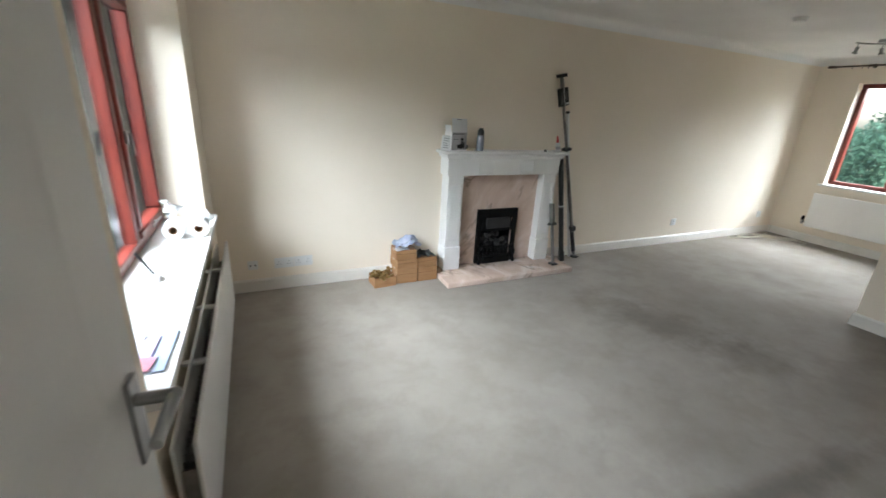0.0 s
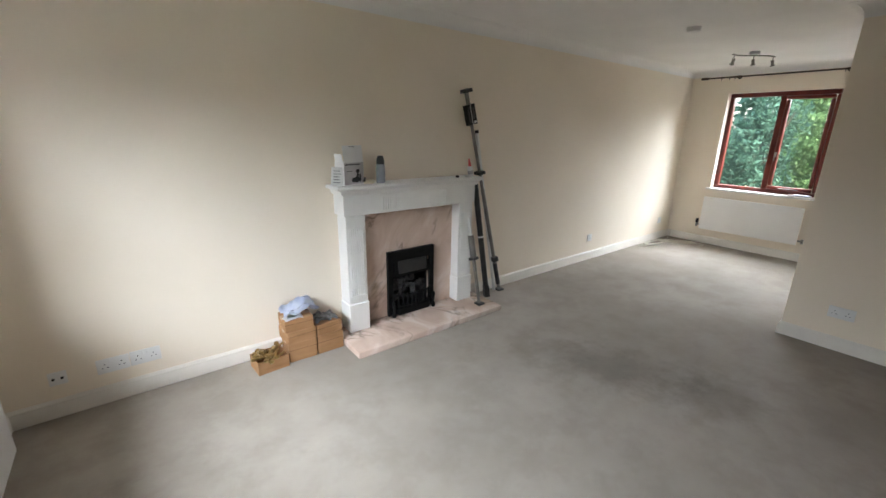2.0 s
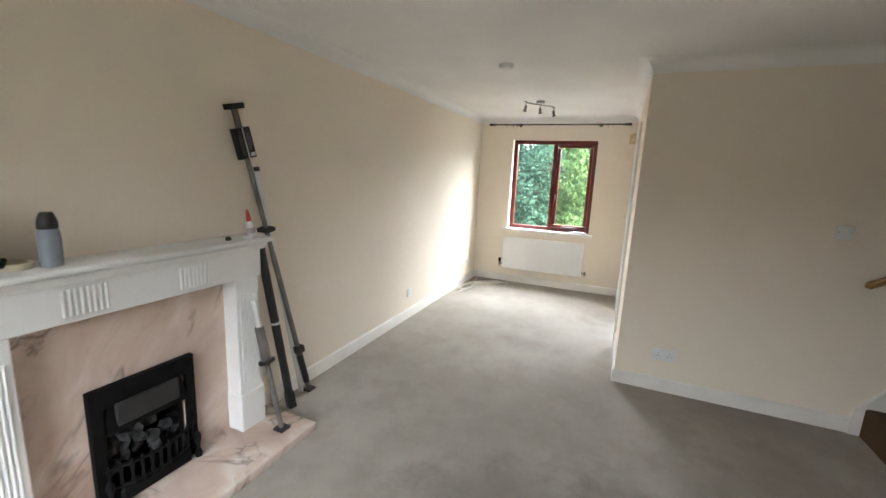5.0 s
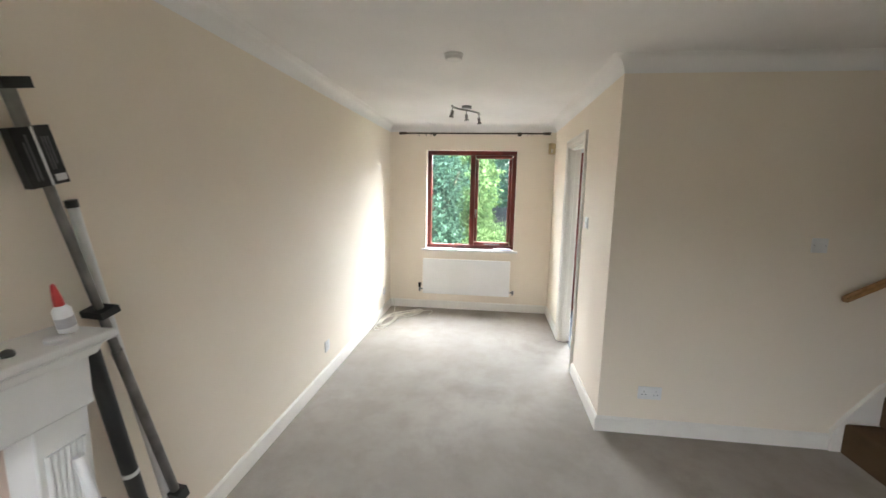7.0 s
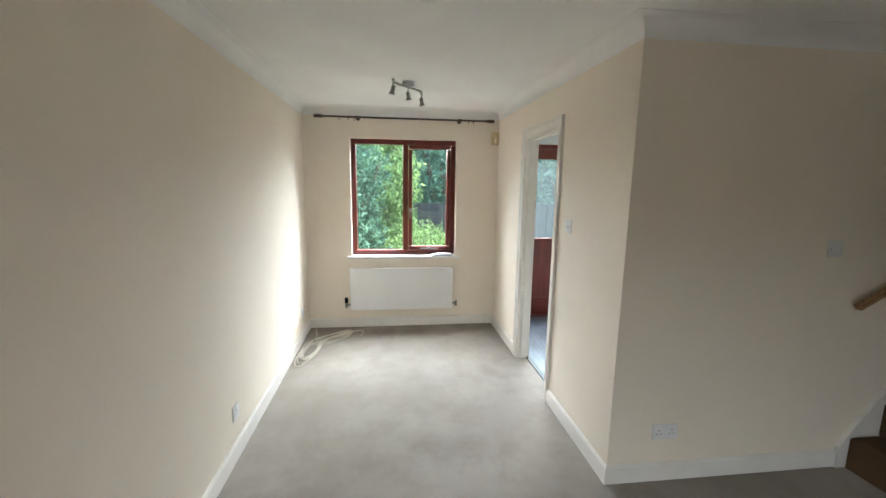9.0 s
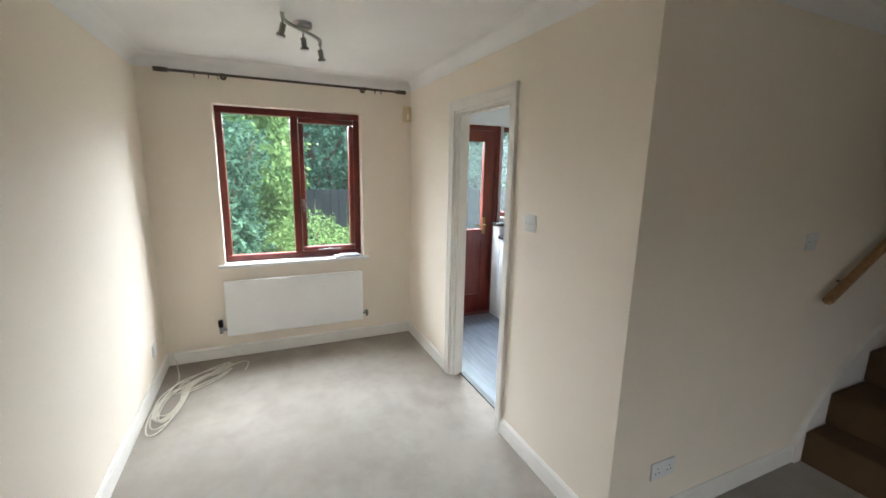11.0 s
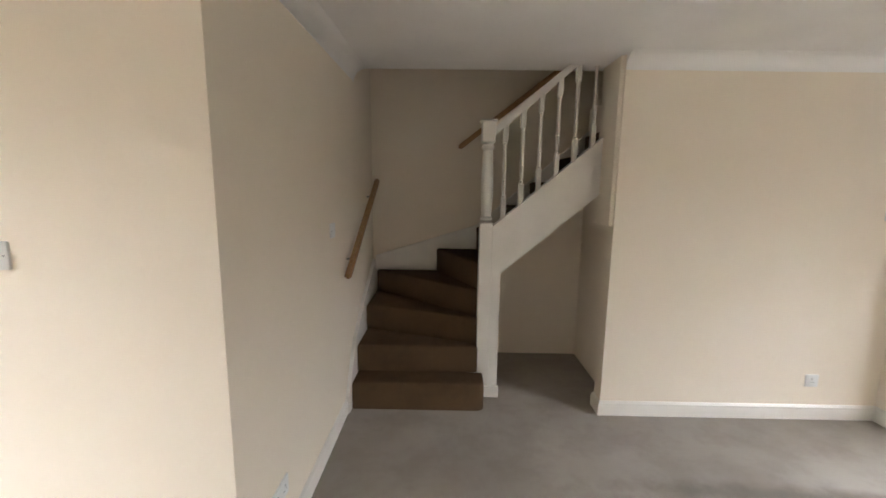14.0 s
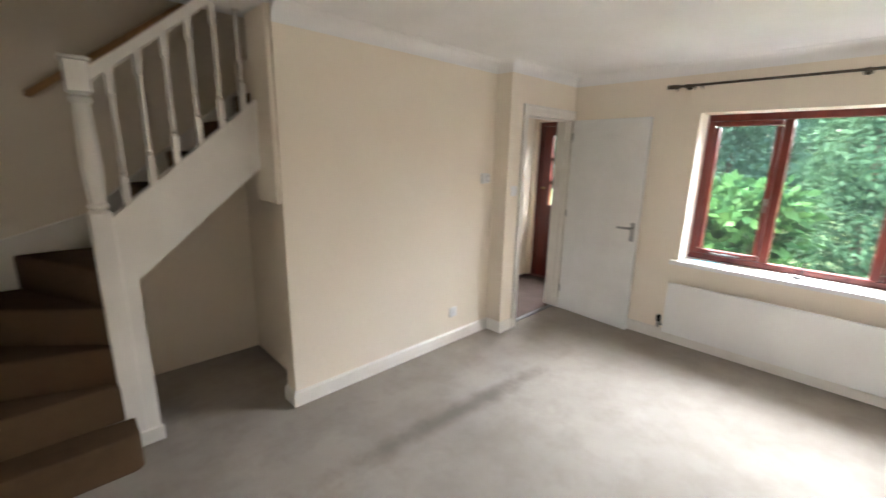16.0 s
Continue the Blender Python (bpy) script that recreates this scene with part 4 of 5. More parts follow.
part("cap", lathe(B(), (3.287, 4.435, MZ + 0.132), [(0.027, 0), (0.030, 0.006), (0.028, 0.03), (0.019, 0.055), (0.016, 0.058)], 18), M_BLACK, sc, "black cap", True)
tp = thing("tape_roll", "cream roll of masking tape on the mantel shelf", "tape", (3.20, 4.475, MZ))
bm = B()
rings = [[bm.verts.new((3.20 + r * math.cos(t), 4.475 + r * math.sin(t), MZ + z)) for t in np.linspace(0, 2 * math.pi, 24, endpoint=False)] for r, z in ((0.038, 0), (0.038, 0.022), (0.052, 0.022), (0.052, 0))]
for k in range(4):
    p, q = rings[k], rings[(k + 1) % 4]
    for i in range(24):
        bm.faces.new((p[i], p[(i + 1) % 24], q[(i + 1) % 24], q[i]))
part("tape", bm, surface("masking_tape", (0.55, 0.47, 0.32), (0.62, 0.54, 0.38), 0.6), tp, "", True)
part("knife", slab(B(), (3.155, 4.435, MZ + 0.018), (3.172, 4.455, MZ + 0.040), 0.014, 0.012), M_BLACK, tp, "dark end of the tape")
gl = thing("glue_bottle", "white adhesive bottle with a red nozzle", "bottle", (4.165, 4.45, MZ))
part("bottle_body", lathe(B(), (4.165, 4.45, MZ), [(0.021, 0), (0.023, 0.005), (0.023, 0.07), (0.012, 0.085)], 14), M_PLASTIC, gl, "white bottle with printed label", True)
part("printed_band", lathe(B(), (4.165, 4.45, MZ + 0.02), [(0.0235, 0), (0.0236, 0.03)], 14), M_GREYPRINT, gl, "", True)
part("nozzle", lathe(B(), (4.165, 4.45, MZ + 0.085), [(0.013, 0), (0.012, 0.02), (0.006, 0.06), (0.003, 0.065)], 12), surface("red_plastic", (0.5, 0.03, 0.03), (0.58, 0.05, 0.045), 0.35), gl, "red nozzle", True)
gl.rotation_euler.y = -0.2
ld2 = thing("jar_lid", "small white plastic lid lying on the mantel", "lid", (4.09, 4.40, MZ))
part("lid_body", lathe(B(), (4.09, 4.40, MZ), [(0.026, 0), (0.028, 0.003), (0.028, 0.012), (0.024, 0.015)], 16), M_PLASTIC, ld2, "", True)
kn = thing("door_stop", "small dark rubber stop on the mantel shelf", "stop", (3.99, 4.42, MZ))
part("stop_body", lathe(B(), (3.99, 4.42, MZ), [(0.014, 0), (0.016, 0.004), (0.012, 0.014), (0.006, 0.018)], 12), M_BLACK, kn, "", True)


# ---- curtain poles ----
def curtain_rod(label, x, d, y0, y1, z, brackets, rings):
    c = thing("curtain_rail", label, "curtain pole", (x + d * 0.08, (y0 + y1) / 2, z))
    xc = x + d * 0.08
    part("rod", rod(B(), (xc, y0 + 0.08, z), (xc, y1 - 0.08, z), 0.0095), M_ANTIQUE, c, "dark bronze rod", True)
    for ya, yb in ((y0, y0 + 0.085), (y1 - 0.085, y1)):
        bm = rod(B(), (xc, ya, z), (xc, yb, z), 0.0165, seg=16)
        part("finial", bm, M_ANTIQUE, c, "antique bronze ribbed finial", True)
    for y in brackets:
        bm = rod(B(), (x, y, z), (xc, y, z), 0.007, seg=8)
        rod(bm, (x, y, z), (x + d * 0.006, y, z), 0.024, seg=16)
        rod(bm, (xc, y - 0.012, z), (xc, y + 0.012, z), 0.014, seg=12)
        part("bracket", bm, M_ANTIQUE, c, "antique bronze wall bracket", True)
    for y in rings:
        bm = B()
        n = 16
        for i in range(n):
            t0, t1 = 2 * math.pi * i / n, 2 * math.pi * (i + 1) / n
            rod(bm, (xc + 0.017 * math.cos(t0), y, z - 0.006 + 0.017 * math.sin(t0)), (xc + 0.017 * math.cos(t1), y, z - 0.006 + 0.017 * math.sin(t1)), 0.0028, seg=6)
        rod(bm, (xc, y, z - 0.022), (xc, y, z - 0.034), 0.003, seg=6)
        part("ring", bm, M_ANTIQUE, c, "", True)


M_ANTIQUE = surface("antique_bronze", (0.055, 0.042, 0.03), (0.10, 0.08, 0.058), 0.4, 30, 120, 0.1, metal=0.6)
curtain_rod("dark bronze curtain pole above the rear window", XB, -1, 2.58, 4.415, 2.232, (2.94, 3.99), (2.80, 2.85, 2.965, 4.02, 4.08, 4.17))
curtain_rod("dark bronze curtain pole above the front window", XF, 1, 2.08, 4.38, 2.165, (2.22, 3.23, 4.24), (2.15, 2.28, 2.33, 4.2, 4.3))


# ---- sockets, switches and other small fittings ----
def plate(name, label, category, p, nrm, w, h, kind):
    """A wall plate centred at p on a wall whose face looks along nrm ('x', 'y', '-x' or '-y')."""
    s = thing(name, label, category, p)
    turn = {"y": 180, "-y": 0, "-x": -90, "x": 90}[nrm]
    m = pose(*p, 0, 0, turn)

    def add(nm, bm, material, par, lab="", smooth=False):
        bm.transform(m)
        return part(nm, bm, material, par, lab, smooth)
    body = add("faceplate", box(B(), -w / 2, -0.009, -h / 2, w / 2, 0, h / 2, 0.003, 2), M_PLASTIC, s, "", True)
    if kind == "socket":
        n = 2 if w > 0.1 else 1
        for k in range(n):
            cx = 0 if n == 1 else (-0.037, 0.037)[k]
            for dx, dz, pw, ph in ((0, 0.012, 0.004, 0.008), (-0.011, -0.010, 0.007, 0.004), (0.011, -0.010, 0.007, 0.004)):
                add("pin_slot", box(B(), cx + dx - pw / 2, -0.0098, dz - ph / 2, cx + dx + pw / 2, -0.007, dz + ph / 2), M_BLACK, body)
            add("rocker", box(B(), cx * 0.32 - 0.006, -0.0125, 0.018, cx * 0.32 + 0.006, -0.008, 0.034, 0.002), M_PLASTIC, body)
    if kind == "switch":
        add("rocker", box(B(), -0.006, -0.014, -0.012, 0.006, -0.008, 0.012, 0.002), M_PLASTIC, body)
        for dx in (-0.03, 0.03):
            add("screw", rod(B(), (dx, -0.008, 0), (dx, -0.0105, 0), 0.003, seg=8), M_CHROME, body)
    if kind == "aerial":
        for dx in (-0.018, 0.018):
            add("outlet", rod(B(), (dx, -0.006, 0), (dx, -0.0125, 0), 0.007, seg=12), M_BLACK, body)
    if kind == "blank":
        for dx in (-0.03, 0.03):
            add("screw", rod(B(), (dx, -0.008, 0), (dx, -0.0105, 0), 0.003, seg=8), M_CHROME, body)
    if kind == "thermostat":
        add("cover", box(B(), -w / 2 + 0.006, -0.032, -h / 2 + 0.004, w / 2 - 0.006, -0.006, h / 2 - 0.004, 0.005, 2), M_PLASTIC, body, "", True)
        add("dial", rod(B(), (0.012, -0.030, 0), (0.012, -0.040, 0), 0.022, 0.019, 20), M_PLASTIC, body, "round dial", True)
        add("scale", rod(B(), (0.012, -0.0315, 0), (0.012, -0.0335, 0), 0.0275, None, 20), M_GREYPRINT, body, "grey dial scale")
    return s


plate("wall_socket", "white double wall socket above the skirting", "socket", (1.617, YN, 0.222), "-y", 0.146, 0.086, "socket")
plate("wall_socket", "white double wall socket above the skirting", "socket", (1.766, YN, 0.224), "-y", 0.146, 0.086, "socket")
plate("aerial_socket", "small white aerial wall socket with dark outlets", "socket", (1.385, YN, 0.222), "-y", 0.075, 0.075, "aerial")
plate("wall_socket", "single white wall outlet above the skirting", "socket", (6.225, YN, 0.275), "-y", 0.086, 0.086, "socket")
plate("wall_socket", "small white outlet near the rear corner", "socket", (8.02, YN, 0.28), "-y", 0.086, 0.086, "blank")
plate("wall_socket", "white double socket on the stair wall", "socket", (XP, 2.19, 0.285), "-x", 0.146, 0.086, "socket")
plate("blank_plate", "blank cream cover plate on the stair wall", "plate", (XP, 1.33, 1.28), "-x", 0.086, 0.086, "blank")
plate("light_switch", "white light switch beside the kitchen doorway", "switch", (6.455, YP, 1.325), "y", 0.086, 0.086, "switch")
plate("light_switch", "white light switch beside the lounge door", "switch", (2.085, YD, 1.30), "y", 0.086, 0.086, "switch")
plate("room_thermostat", "white room thermostat with a round dial", "thermostat", (2.295, YS, 1.405), "y", 0.10, 0.085, "thermostat")
plate("wall_socket", "single white socket above the skirting", "socket", (2.64, YS, 0.278), "y", 0.086, 0.086, "socket")

pir = thing("motion_sensor", "yellowed alarm sensor high in the corner", "sensor", (XB - 0.03, YP + 0.03, 2.05))
bm = box(B(), -0.042, -0.02, -0.066, 0.042, 0.034, 0.066, 0.012, 3)
bm.transform(pose(XB - 0.035, YP + 0.04, 2.06, 0, 0, -45))
part("housing", bm, surface("aged_plastic", (0.60, 0.46, 0.25), (0.66, 0.52, 0.31), 0.4, 8), pir, "yellowed plastic housing", True)
bm = box(B(), -0.028, 0.030, -0.05, 0.028, 0.040, 0.0, 0.006, 2)
bm.transform(pose(XB - 0.035, YP + 0.04, 2.06, 0, 0, 45))
part("lens", bm, M_PLASTIC, pir, "", True)

sm = thing("smoke_detector", "round white smoke detector on the ceiling", "detector", (5.68, 3.50, CEIL))
part("base", lathe(B(), (5.68, 3.50, CEIL - 0.012), [(0.054, 0), (0.056, 0.004), (0.056, 0.012)], 28), M_PLASTIC, sm, "", True)
part("cover", lathe(B(), (5.68, 3.50, CEIL - 0.036), [(0.030, 0), (0.046, 0.004), (0.051, 0.012), (0.051, 0.024)], 28), M_PLASTIC, sm, "", True)

sp = thing("spotlight_bar", "satin nickel ceiling bar with three spotlights", "ceiling light", (7.20, 3.52, CEIL))
part("ceiling_plate", lathe(B(), (7.20, 3.52, CEIL - 0.026), [(0.044, 0), (0.047, 0.003), (0.047, 0.026)], 28), M_CHROME, sp, "", True)
bar = [(7.20 - 0.23 + 0.46 * u, 3.52 + 0.115 - 0.23 * u + 0.035 * math.sin(2 * math.pi * u), CEIL - 0.040) for u in np.linspace(0, 1, 15)]
bm = B()
for p, q in zip(bar, bar[1:]):
    slab(bm, p, q, 0.018, 0.010)
part("bar", bm, M_NICKEL, sp, "wavy satin nickel bar", True)
for u, dx, dy in ((1, 0.012, 0.018), (7, 0.006, -0.008), (13, 0.014, -0.012)):
    p = Vector(bar[u])
    bm = rod(B(), p, p - Vector((0, 0, 0.045)), 0.005, seg=8)
    arm = part("arm", bm, M_CHROME, sp, "", True)
    c = p - Vector((0, 0, 0.05))
    d = Vector((dx, dy, -0.07))
    bm = rod(B(), c + d * -0.2, c + d * 0.45, 0.0145, 0.014, 18)
    rod(bm, c + d * 0.45, c + d * 0.62, 0.020, 0.023, 18)
    head = part("spot_head", bm, M_NICKEL, arm, "satin nickel spot shade", True)
    part("bulb", rod(B(), c + d * 0.61, c + d * 0.70, 0.020, 0.017, 18), M_PLASTIC, arm, "unlit reflector bulb", True)

copy_thing(sp, pose(3.88, 2.825, CEIL, 0, 0, 60))

# ---- loose cable in the corner ----
cab = bpy.data.curves.new("aerial_cable", "CURVE")
cab.dimensions, cab.bevel_depth, cab.bevel_resolution = "3D", 0.0042, 2
rng = random.Random(11)
pts = [(8.33, 4.50, 0.11), (8.28, 4.47, 0.03)]
for k in range(12):
    far_end = k % 3 == 2
    cx, cy, turn = (8.02, 4.24, -0.85) if far_end else (7.74 - 0.008 * k, 4.415, -0.12)
    rx, ry = (rng.uniform(0.20, 0.27), rng.uniform(0.035, 0.06)) if far_end else (rng.uniform(0.18, 0.33), rng.uniform(0.045, 0.085))
    cx, cy = cx + rng.uniform(-0.05, 0.05), cy + rng.uniform(-0.015, 0.015)
    for t in np.linspace(0.2, 2 * math.pi - 0.3, 9):
        u, v = rx * math.cos(t) + rng.uniform(-0.015, 0.015), ry * math.sin(t) + rng.uniform(-0.008, 0.008)
        pts.append((cx + u * math.cos(turn) - v * math.sin(turn), min(4.525, cy + u * math.sin(turn) + v * math.cos(turn)), 0.006 + 0.004 * (k % 4) + rng.uniform(0, 0.008)))
pts += [(8.1, 4.12, 0.008), (8.24, 4.02, 0.006), (8.20, 3.93, 0.006), (8.05, 3.98, 0.006)]
spl = cab.splines.new("NURBS")
spl.points.add(len(pts) - 1)
for q, p in zip(spl.points, pts):
    q.co = (*p, 1)
spl.order_u, spl.use_endpoint_u = 4, True
cab.materials.append(surface("cream_cable", (0.60, 0.56, 0.46), (0.68, 0.64, 0.54), 0.45, 8))
tagged(new("aerial_cable", cab), "loosely coiled cream cable on the carpet", "cable")


# ---- things on the window boards ----
def leaflet(label, x, y, z, w, d, h, turn, colour):
    o = ob_from("leaflet", box(B(), -w / 2, -d / 2, 0, w / 2, d / 2, h, 0.001), surface("leaflet_ink", colour, tuple(min(1, c * 1.25) for c in colour), 0.45, 18))
    o.matrix_basis = pose(x, y, z, 0, 0, turn)
    return tagged(o, label, "paper")


SZ1, SZ2 = FWIN[2] + 0.004, GWIN[2] + 0.004
leaflet("folded white papers on the rear window board", XB + 0.03, 3.10, SZ1, 0.10, 0.22, 0.014, 3, (0.62, 0.62, 0.66))
leaflet("blue and white booklet on the rear window board", XB + 0.02, 3.085, SZ1 + 0.014, 0.09, 0.16, 0.008, -8, (0.50, 0.52, 0.62))
leaflet("teal leaflet on the front window board", XF - 0.115, 2.50, SZ2, 0.075, 0.21, 0.006, 6, (0.05, 0.26, 0.36))
leaflet("narrow white leaflet beside a teal one", XF - 0.062, 2.52, SZ2, 0.030, 0.21, 0.010, 4, (0.58, 0.58, 0.66))
leaflet("lilac booklet on the front window board", XF - 0.028, 2.50, SZ2, 0.034, 0.20, 0.012, -3, (0.42, 0.36, 0.52))
leaflet("pale blue folded leaflet near the sill edge", XF + 0.014, 2.51, SZ2, 0.040, 0.23, 0.008, -2, (0.34, 0.42, 0.56))
leaflet("small red and white card on a lilac booklet", XF - 0.022, 2.43, SZ2 + 0.012, 0.045, 0.07, 0.003, -8, (0.50, 0.20, 0.24))


def paper_roll(x, y, z, turn, label):
    t = thing("toilet_roll", label, "toilet roll", (x, y, z), "toilet rolls on the window board")
    m = pose(x, y, z + 0.052, 0, 0, turn)
    bm = B()
    n = 24
    rg = [[bm.verts.new((r * math.cos(2 * math.pi * i / n), s, r * math.sin(2 * math.pi * i / n))) for i in range(n)] for r, s in ((0.021, -0.05), (0.050, -0.05), (0.052, -0.045), (0.052, 0.045), (0.050, 0.05), (0.021, 0.05))]
    for k in range(6):
        p, q = rg[k], rg[(k + 1) % 6]
        for i in range(n):
            bm.faces.new((p[i], p[(i + 1) % n], q[(i + 1) % n], q[i]))
    bm.transform(m)
    part("tissue", bm, M_PAPER, t, "", True)
    bm = B()
    rg = [[bm.verts.new((r * math.cos(2 * math.pi * i / n), s, r * math.sin(2 * math.pi * i / n))) for i in range(n)] for r, s in ((0.0185, -0.0495), (0.0207, -0.0495), (0.0207, 0.0495), (0.0185, 0.0495))]
    for k in range(4):
        p, q = rg[k], rg[(k + 1) % 4]
        for i in range(n):
            bm.faces.new((p[i], p[(i + 1) % n], q[(i + 1) % n], q[i]))
    bm.transform(m)
    part("cardboard_core", bm, M_CARD, t, "grey card core", True)


paper_roll(XF + 0.0, 3.72, SZ2, 4, "white toilet roll lying on the window board")
paper_roll(XF - 0.108, 3.70, SZ2, -5, "white toilet roll beside another on the board")
crumple("roll_wrapper", "torn white wrapper over the toilet rolls", "wrapper", (XF - 0.02, 3.80, SZ2 + 0.055), (0.17, 0.14, 0.07), M_PAPER, 15, 10, 0.5)
cr = crumple("tissue", "upright clump of crumpled white tissue", "tissue", (0, 0, 0), (0.17, 0.12, 0.09), M_PAPER, 12, 12, 0.7)
cr.matrix_basis = pose(XF - 0.175, 3.82, SZ2 + 0.088, 0, 80, 30)
pen = thing("marker_pen", "black marker pen standing in a clear clip", "pen", (XF - 0.11, 3.10, SZ2))
part("barrel", rod(B(), (XF - 0.105, 3.12, SZ2 + 0.010), (XF - 0.165, 3.13, SZ2 + 0.115), 0.006, seg=10), M_BLACK, pen, "", True)
part("clip", box(B(), XF - 0.135, 3.07, SZ2, XF - 0.085, 3.14, SZ2 + 0.022, 0.006, 2), M_WHITEPL, pen, "clear plastic holder", True)

# ---- kitchen seen through the doorway ----
structure("threshold_1", box(B(), KDOOR[0] + 0.02, YP - 0.125, 0.0, KDOOR[1] - 0.02, YP - 0.085, 0.011, 0.003), M_BLACK, "dark door threshold strip")
structure("threshold_2", box(B(), LDOOR[0] + 0.02, YD - 0.085, 0.0, LDOOR[1] - 0.02, YD - 0.045, 0.011, 0.003), M_CHROME, "metal carpet threshold bar")


def glazed_door(name, label, x, y0, y1, h, d, panes, solid_to, stain):
    g = tagged(new(name), label, "door", kind="structure")
    t = 0.05
    bm = B()
    box(bm, x, y0, 0, x + d * 0.09, y0 + 0.05, h, 0.004)
    box(bm, x, y1 - 0.05, 0, x + d * 0.09, y1, h, 0.004)
    box(bm, x, y0 + 0.05, h - 0.05, x + d * 0.09, y1 - 0.05, h, 0.004)
    part("door_frame", bm, stain, g, "red-stained frame")
    a, b, top = y0 + 0.053, y1 - 0.053, h - 0.053
    zs = [0.012, 0.22, solid_to - 0.14, solid_to, top - 0.11, top]
    s = 0.125
    bm = cells(B(), [x + d * 0.02, x + d * 0.02 + d * t][::d], [a, a + s, b - s, b], zs, lambda p, q, r: not (a + s < q < b - s and (zs[1] < r < zs[2] or zs[3] < r < zs[4])))
    leaf = part("door_leaf", bm, stain, g, "red-stained stiles and rails")
    part("lower_panel", box(B(), x + d * 0.035, a + s - 0.003, zs[1] - 0.003, x + d * 0.055, b - s + 0.003, zs[2] + 0.003), stain, leaf)
    n = panes
    hh = (zs[4] - zs[3]) / n
    for k in range(n):
        p = part("pane", box(B(), x + d * 0.042, a + s - 0.003, zs[3] + k * hh + 0.001, x + d * 0.048, b - s + 0.003, zs[3] + (k + 1) * hh - 0.001), M_FROST if n == 1 else M_GLASS, leaf, "glass pane")
        p.visible_shadow = False
        if k:
            part("glazing_bar", box(B(), x + d * 0.03, a + s - 0.002, zs[3] + k * hh - 0.022, x + d * 0.06, b - s + 0.002, zs[3] + k * hh + 0.022, 0.004), stain, leaf)
    return g, leaf


M_FROST = glass("obscured_glass", (0.85, 0.92, 0.90), 0.01)
bd, leaf = glazed_door("door_2", "red-stained half-glazed back door, closed", KX + 0.05, BDOOR[0], BDOOR[1], BDOOR[2], 1, 1, 0.95, M_RED)
hp = part("handle_plate", box(B(), KX + 0.064, BDOOR[0] + 0.14, 0.90, KX + 0.071, BDOOR[0] + 0.18, 1.08, 0.003), M_BRASS, leaf, "polished brass backplate")
part("lever", rod(rod(B(), (KX + 0.066, BDOOR[0] + 0.16, 1.0), (KX + 0.02, BDOOR[0] + 0.16, 1.0), 0.009), (KX + 0.022, BDOOR[0] + 0.16, 1.0), (KX + 0.022, BDOOR[0] + 0.28, 1.0), 0.008), M_BRASS, hp, "brass lever", True)
fd, leaf = glazed_door("door_3", "dark red front door with glass panes, closed", 0.38 - 0.06, HDOOR[0], HDOOR[1], HDOOR[2], -1, 3, 0.98, surface("mahogany_stain", (0.085, 0.011, 0.008), (0.13, 0.020, 0.013), 0.35, 3, 40, 0.12, stretch=(6, 6, 1)))
part("latch_knob", lathe(B(), (0.31, HDOOR[0] + 0.10, 1.18), [(0.02, 0), (0.028, 0.01), (0.02, 0.03)], 12), M_BRASS, leaf, "brass latch", True)

structure("door_sill_1", box(B(), KX, BDOOR[0] - 0.02, -0.12, KX + 0.32, BDOOR[1] + 0.02, 0.010, 0.004), M_RED, "red-stained back door sill")
structure("door_sill_2", box(B(), 0.08, HDOOR[0] - 0.02, -0.12, 0.385, HDOOR[1] + 0.02, 0.010, 0.004), M_RED, "red-stained front door sill")
M_UNIT = surface("kitchen_unit_white", (0.74, 0.77, 0.82), (0.78, 0.81, 0.85), 0.35, 3, 40, 0.02)
M_TOP = surface("dark_worktop", (0.02, 0.02, 0.022), (0.05, 0.05, 0.055), 0.25, 40, 120, 0.05)
ku = thing("base_unit", "white kitchen base unit under the window", "cabinet", (8.25, 1.15, 0))
part("carcass", box(B(), 7.98, 0.45, 0.10, KX - 0.14, 1.497, 0.875, 0.003), M_UNIT, ku, "white end panel and sides")
part("kickboard", box(B(), 8.02, 0.47, 0.0, KX - 0.14, 1.495, 0.10), M_UNIT, ku)
for y0, y1 in ((0.46, 0.97), (0.98, 1.49)):
    dr = part("unit_door", box(B(), 7.958, y0, 0.12, 7.978, y1, 0.87, 0.003), M_UNIT, ku, "white unit door")
    part("handle", rod(B(), (7.945, y1 - 0.05, 0.62), (7.945, y1 - 0.05, 0.78), 0.006), M_CHROME, dr, "", True)
tagged(ob_from("worktop", box(B(), 7.94, 0.40, 0.876, KX - 0.138, 1.515, 0.912, 0.006), M_TOP, True), "dark speckled kitchen worktop", "worktop")
lg = thing("boxed_ledge", "white boxed ledge with a dark top behind the worktop", "ledge", (8.46, 0.9, 0))
part("box", box(B(), KX - 0.135, 0.30, 0.0, KX - 0.001, 1.50, 1.005, 0.003), M_UNIT, lg)
part("top", box(B(), KX - 0.165, 0.28, 1.006, KX - 0.001, 1.525, 1.04, 0.006), M_TOP, lg, "dark ledge top")


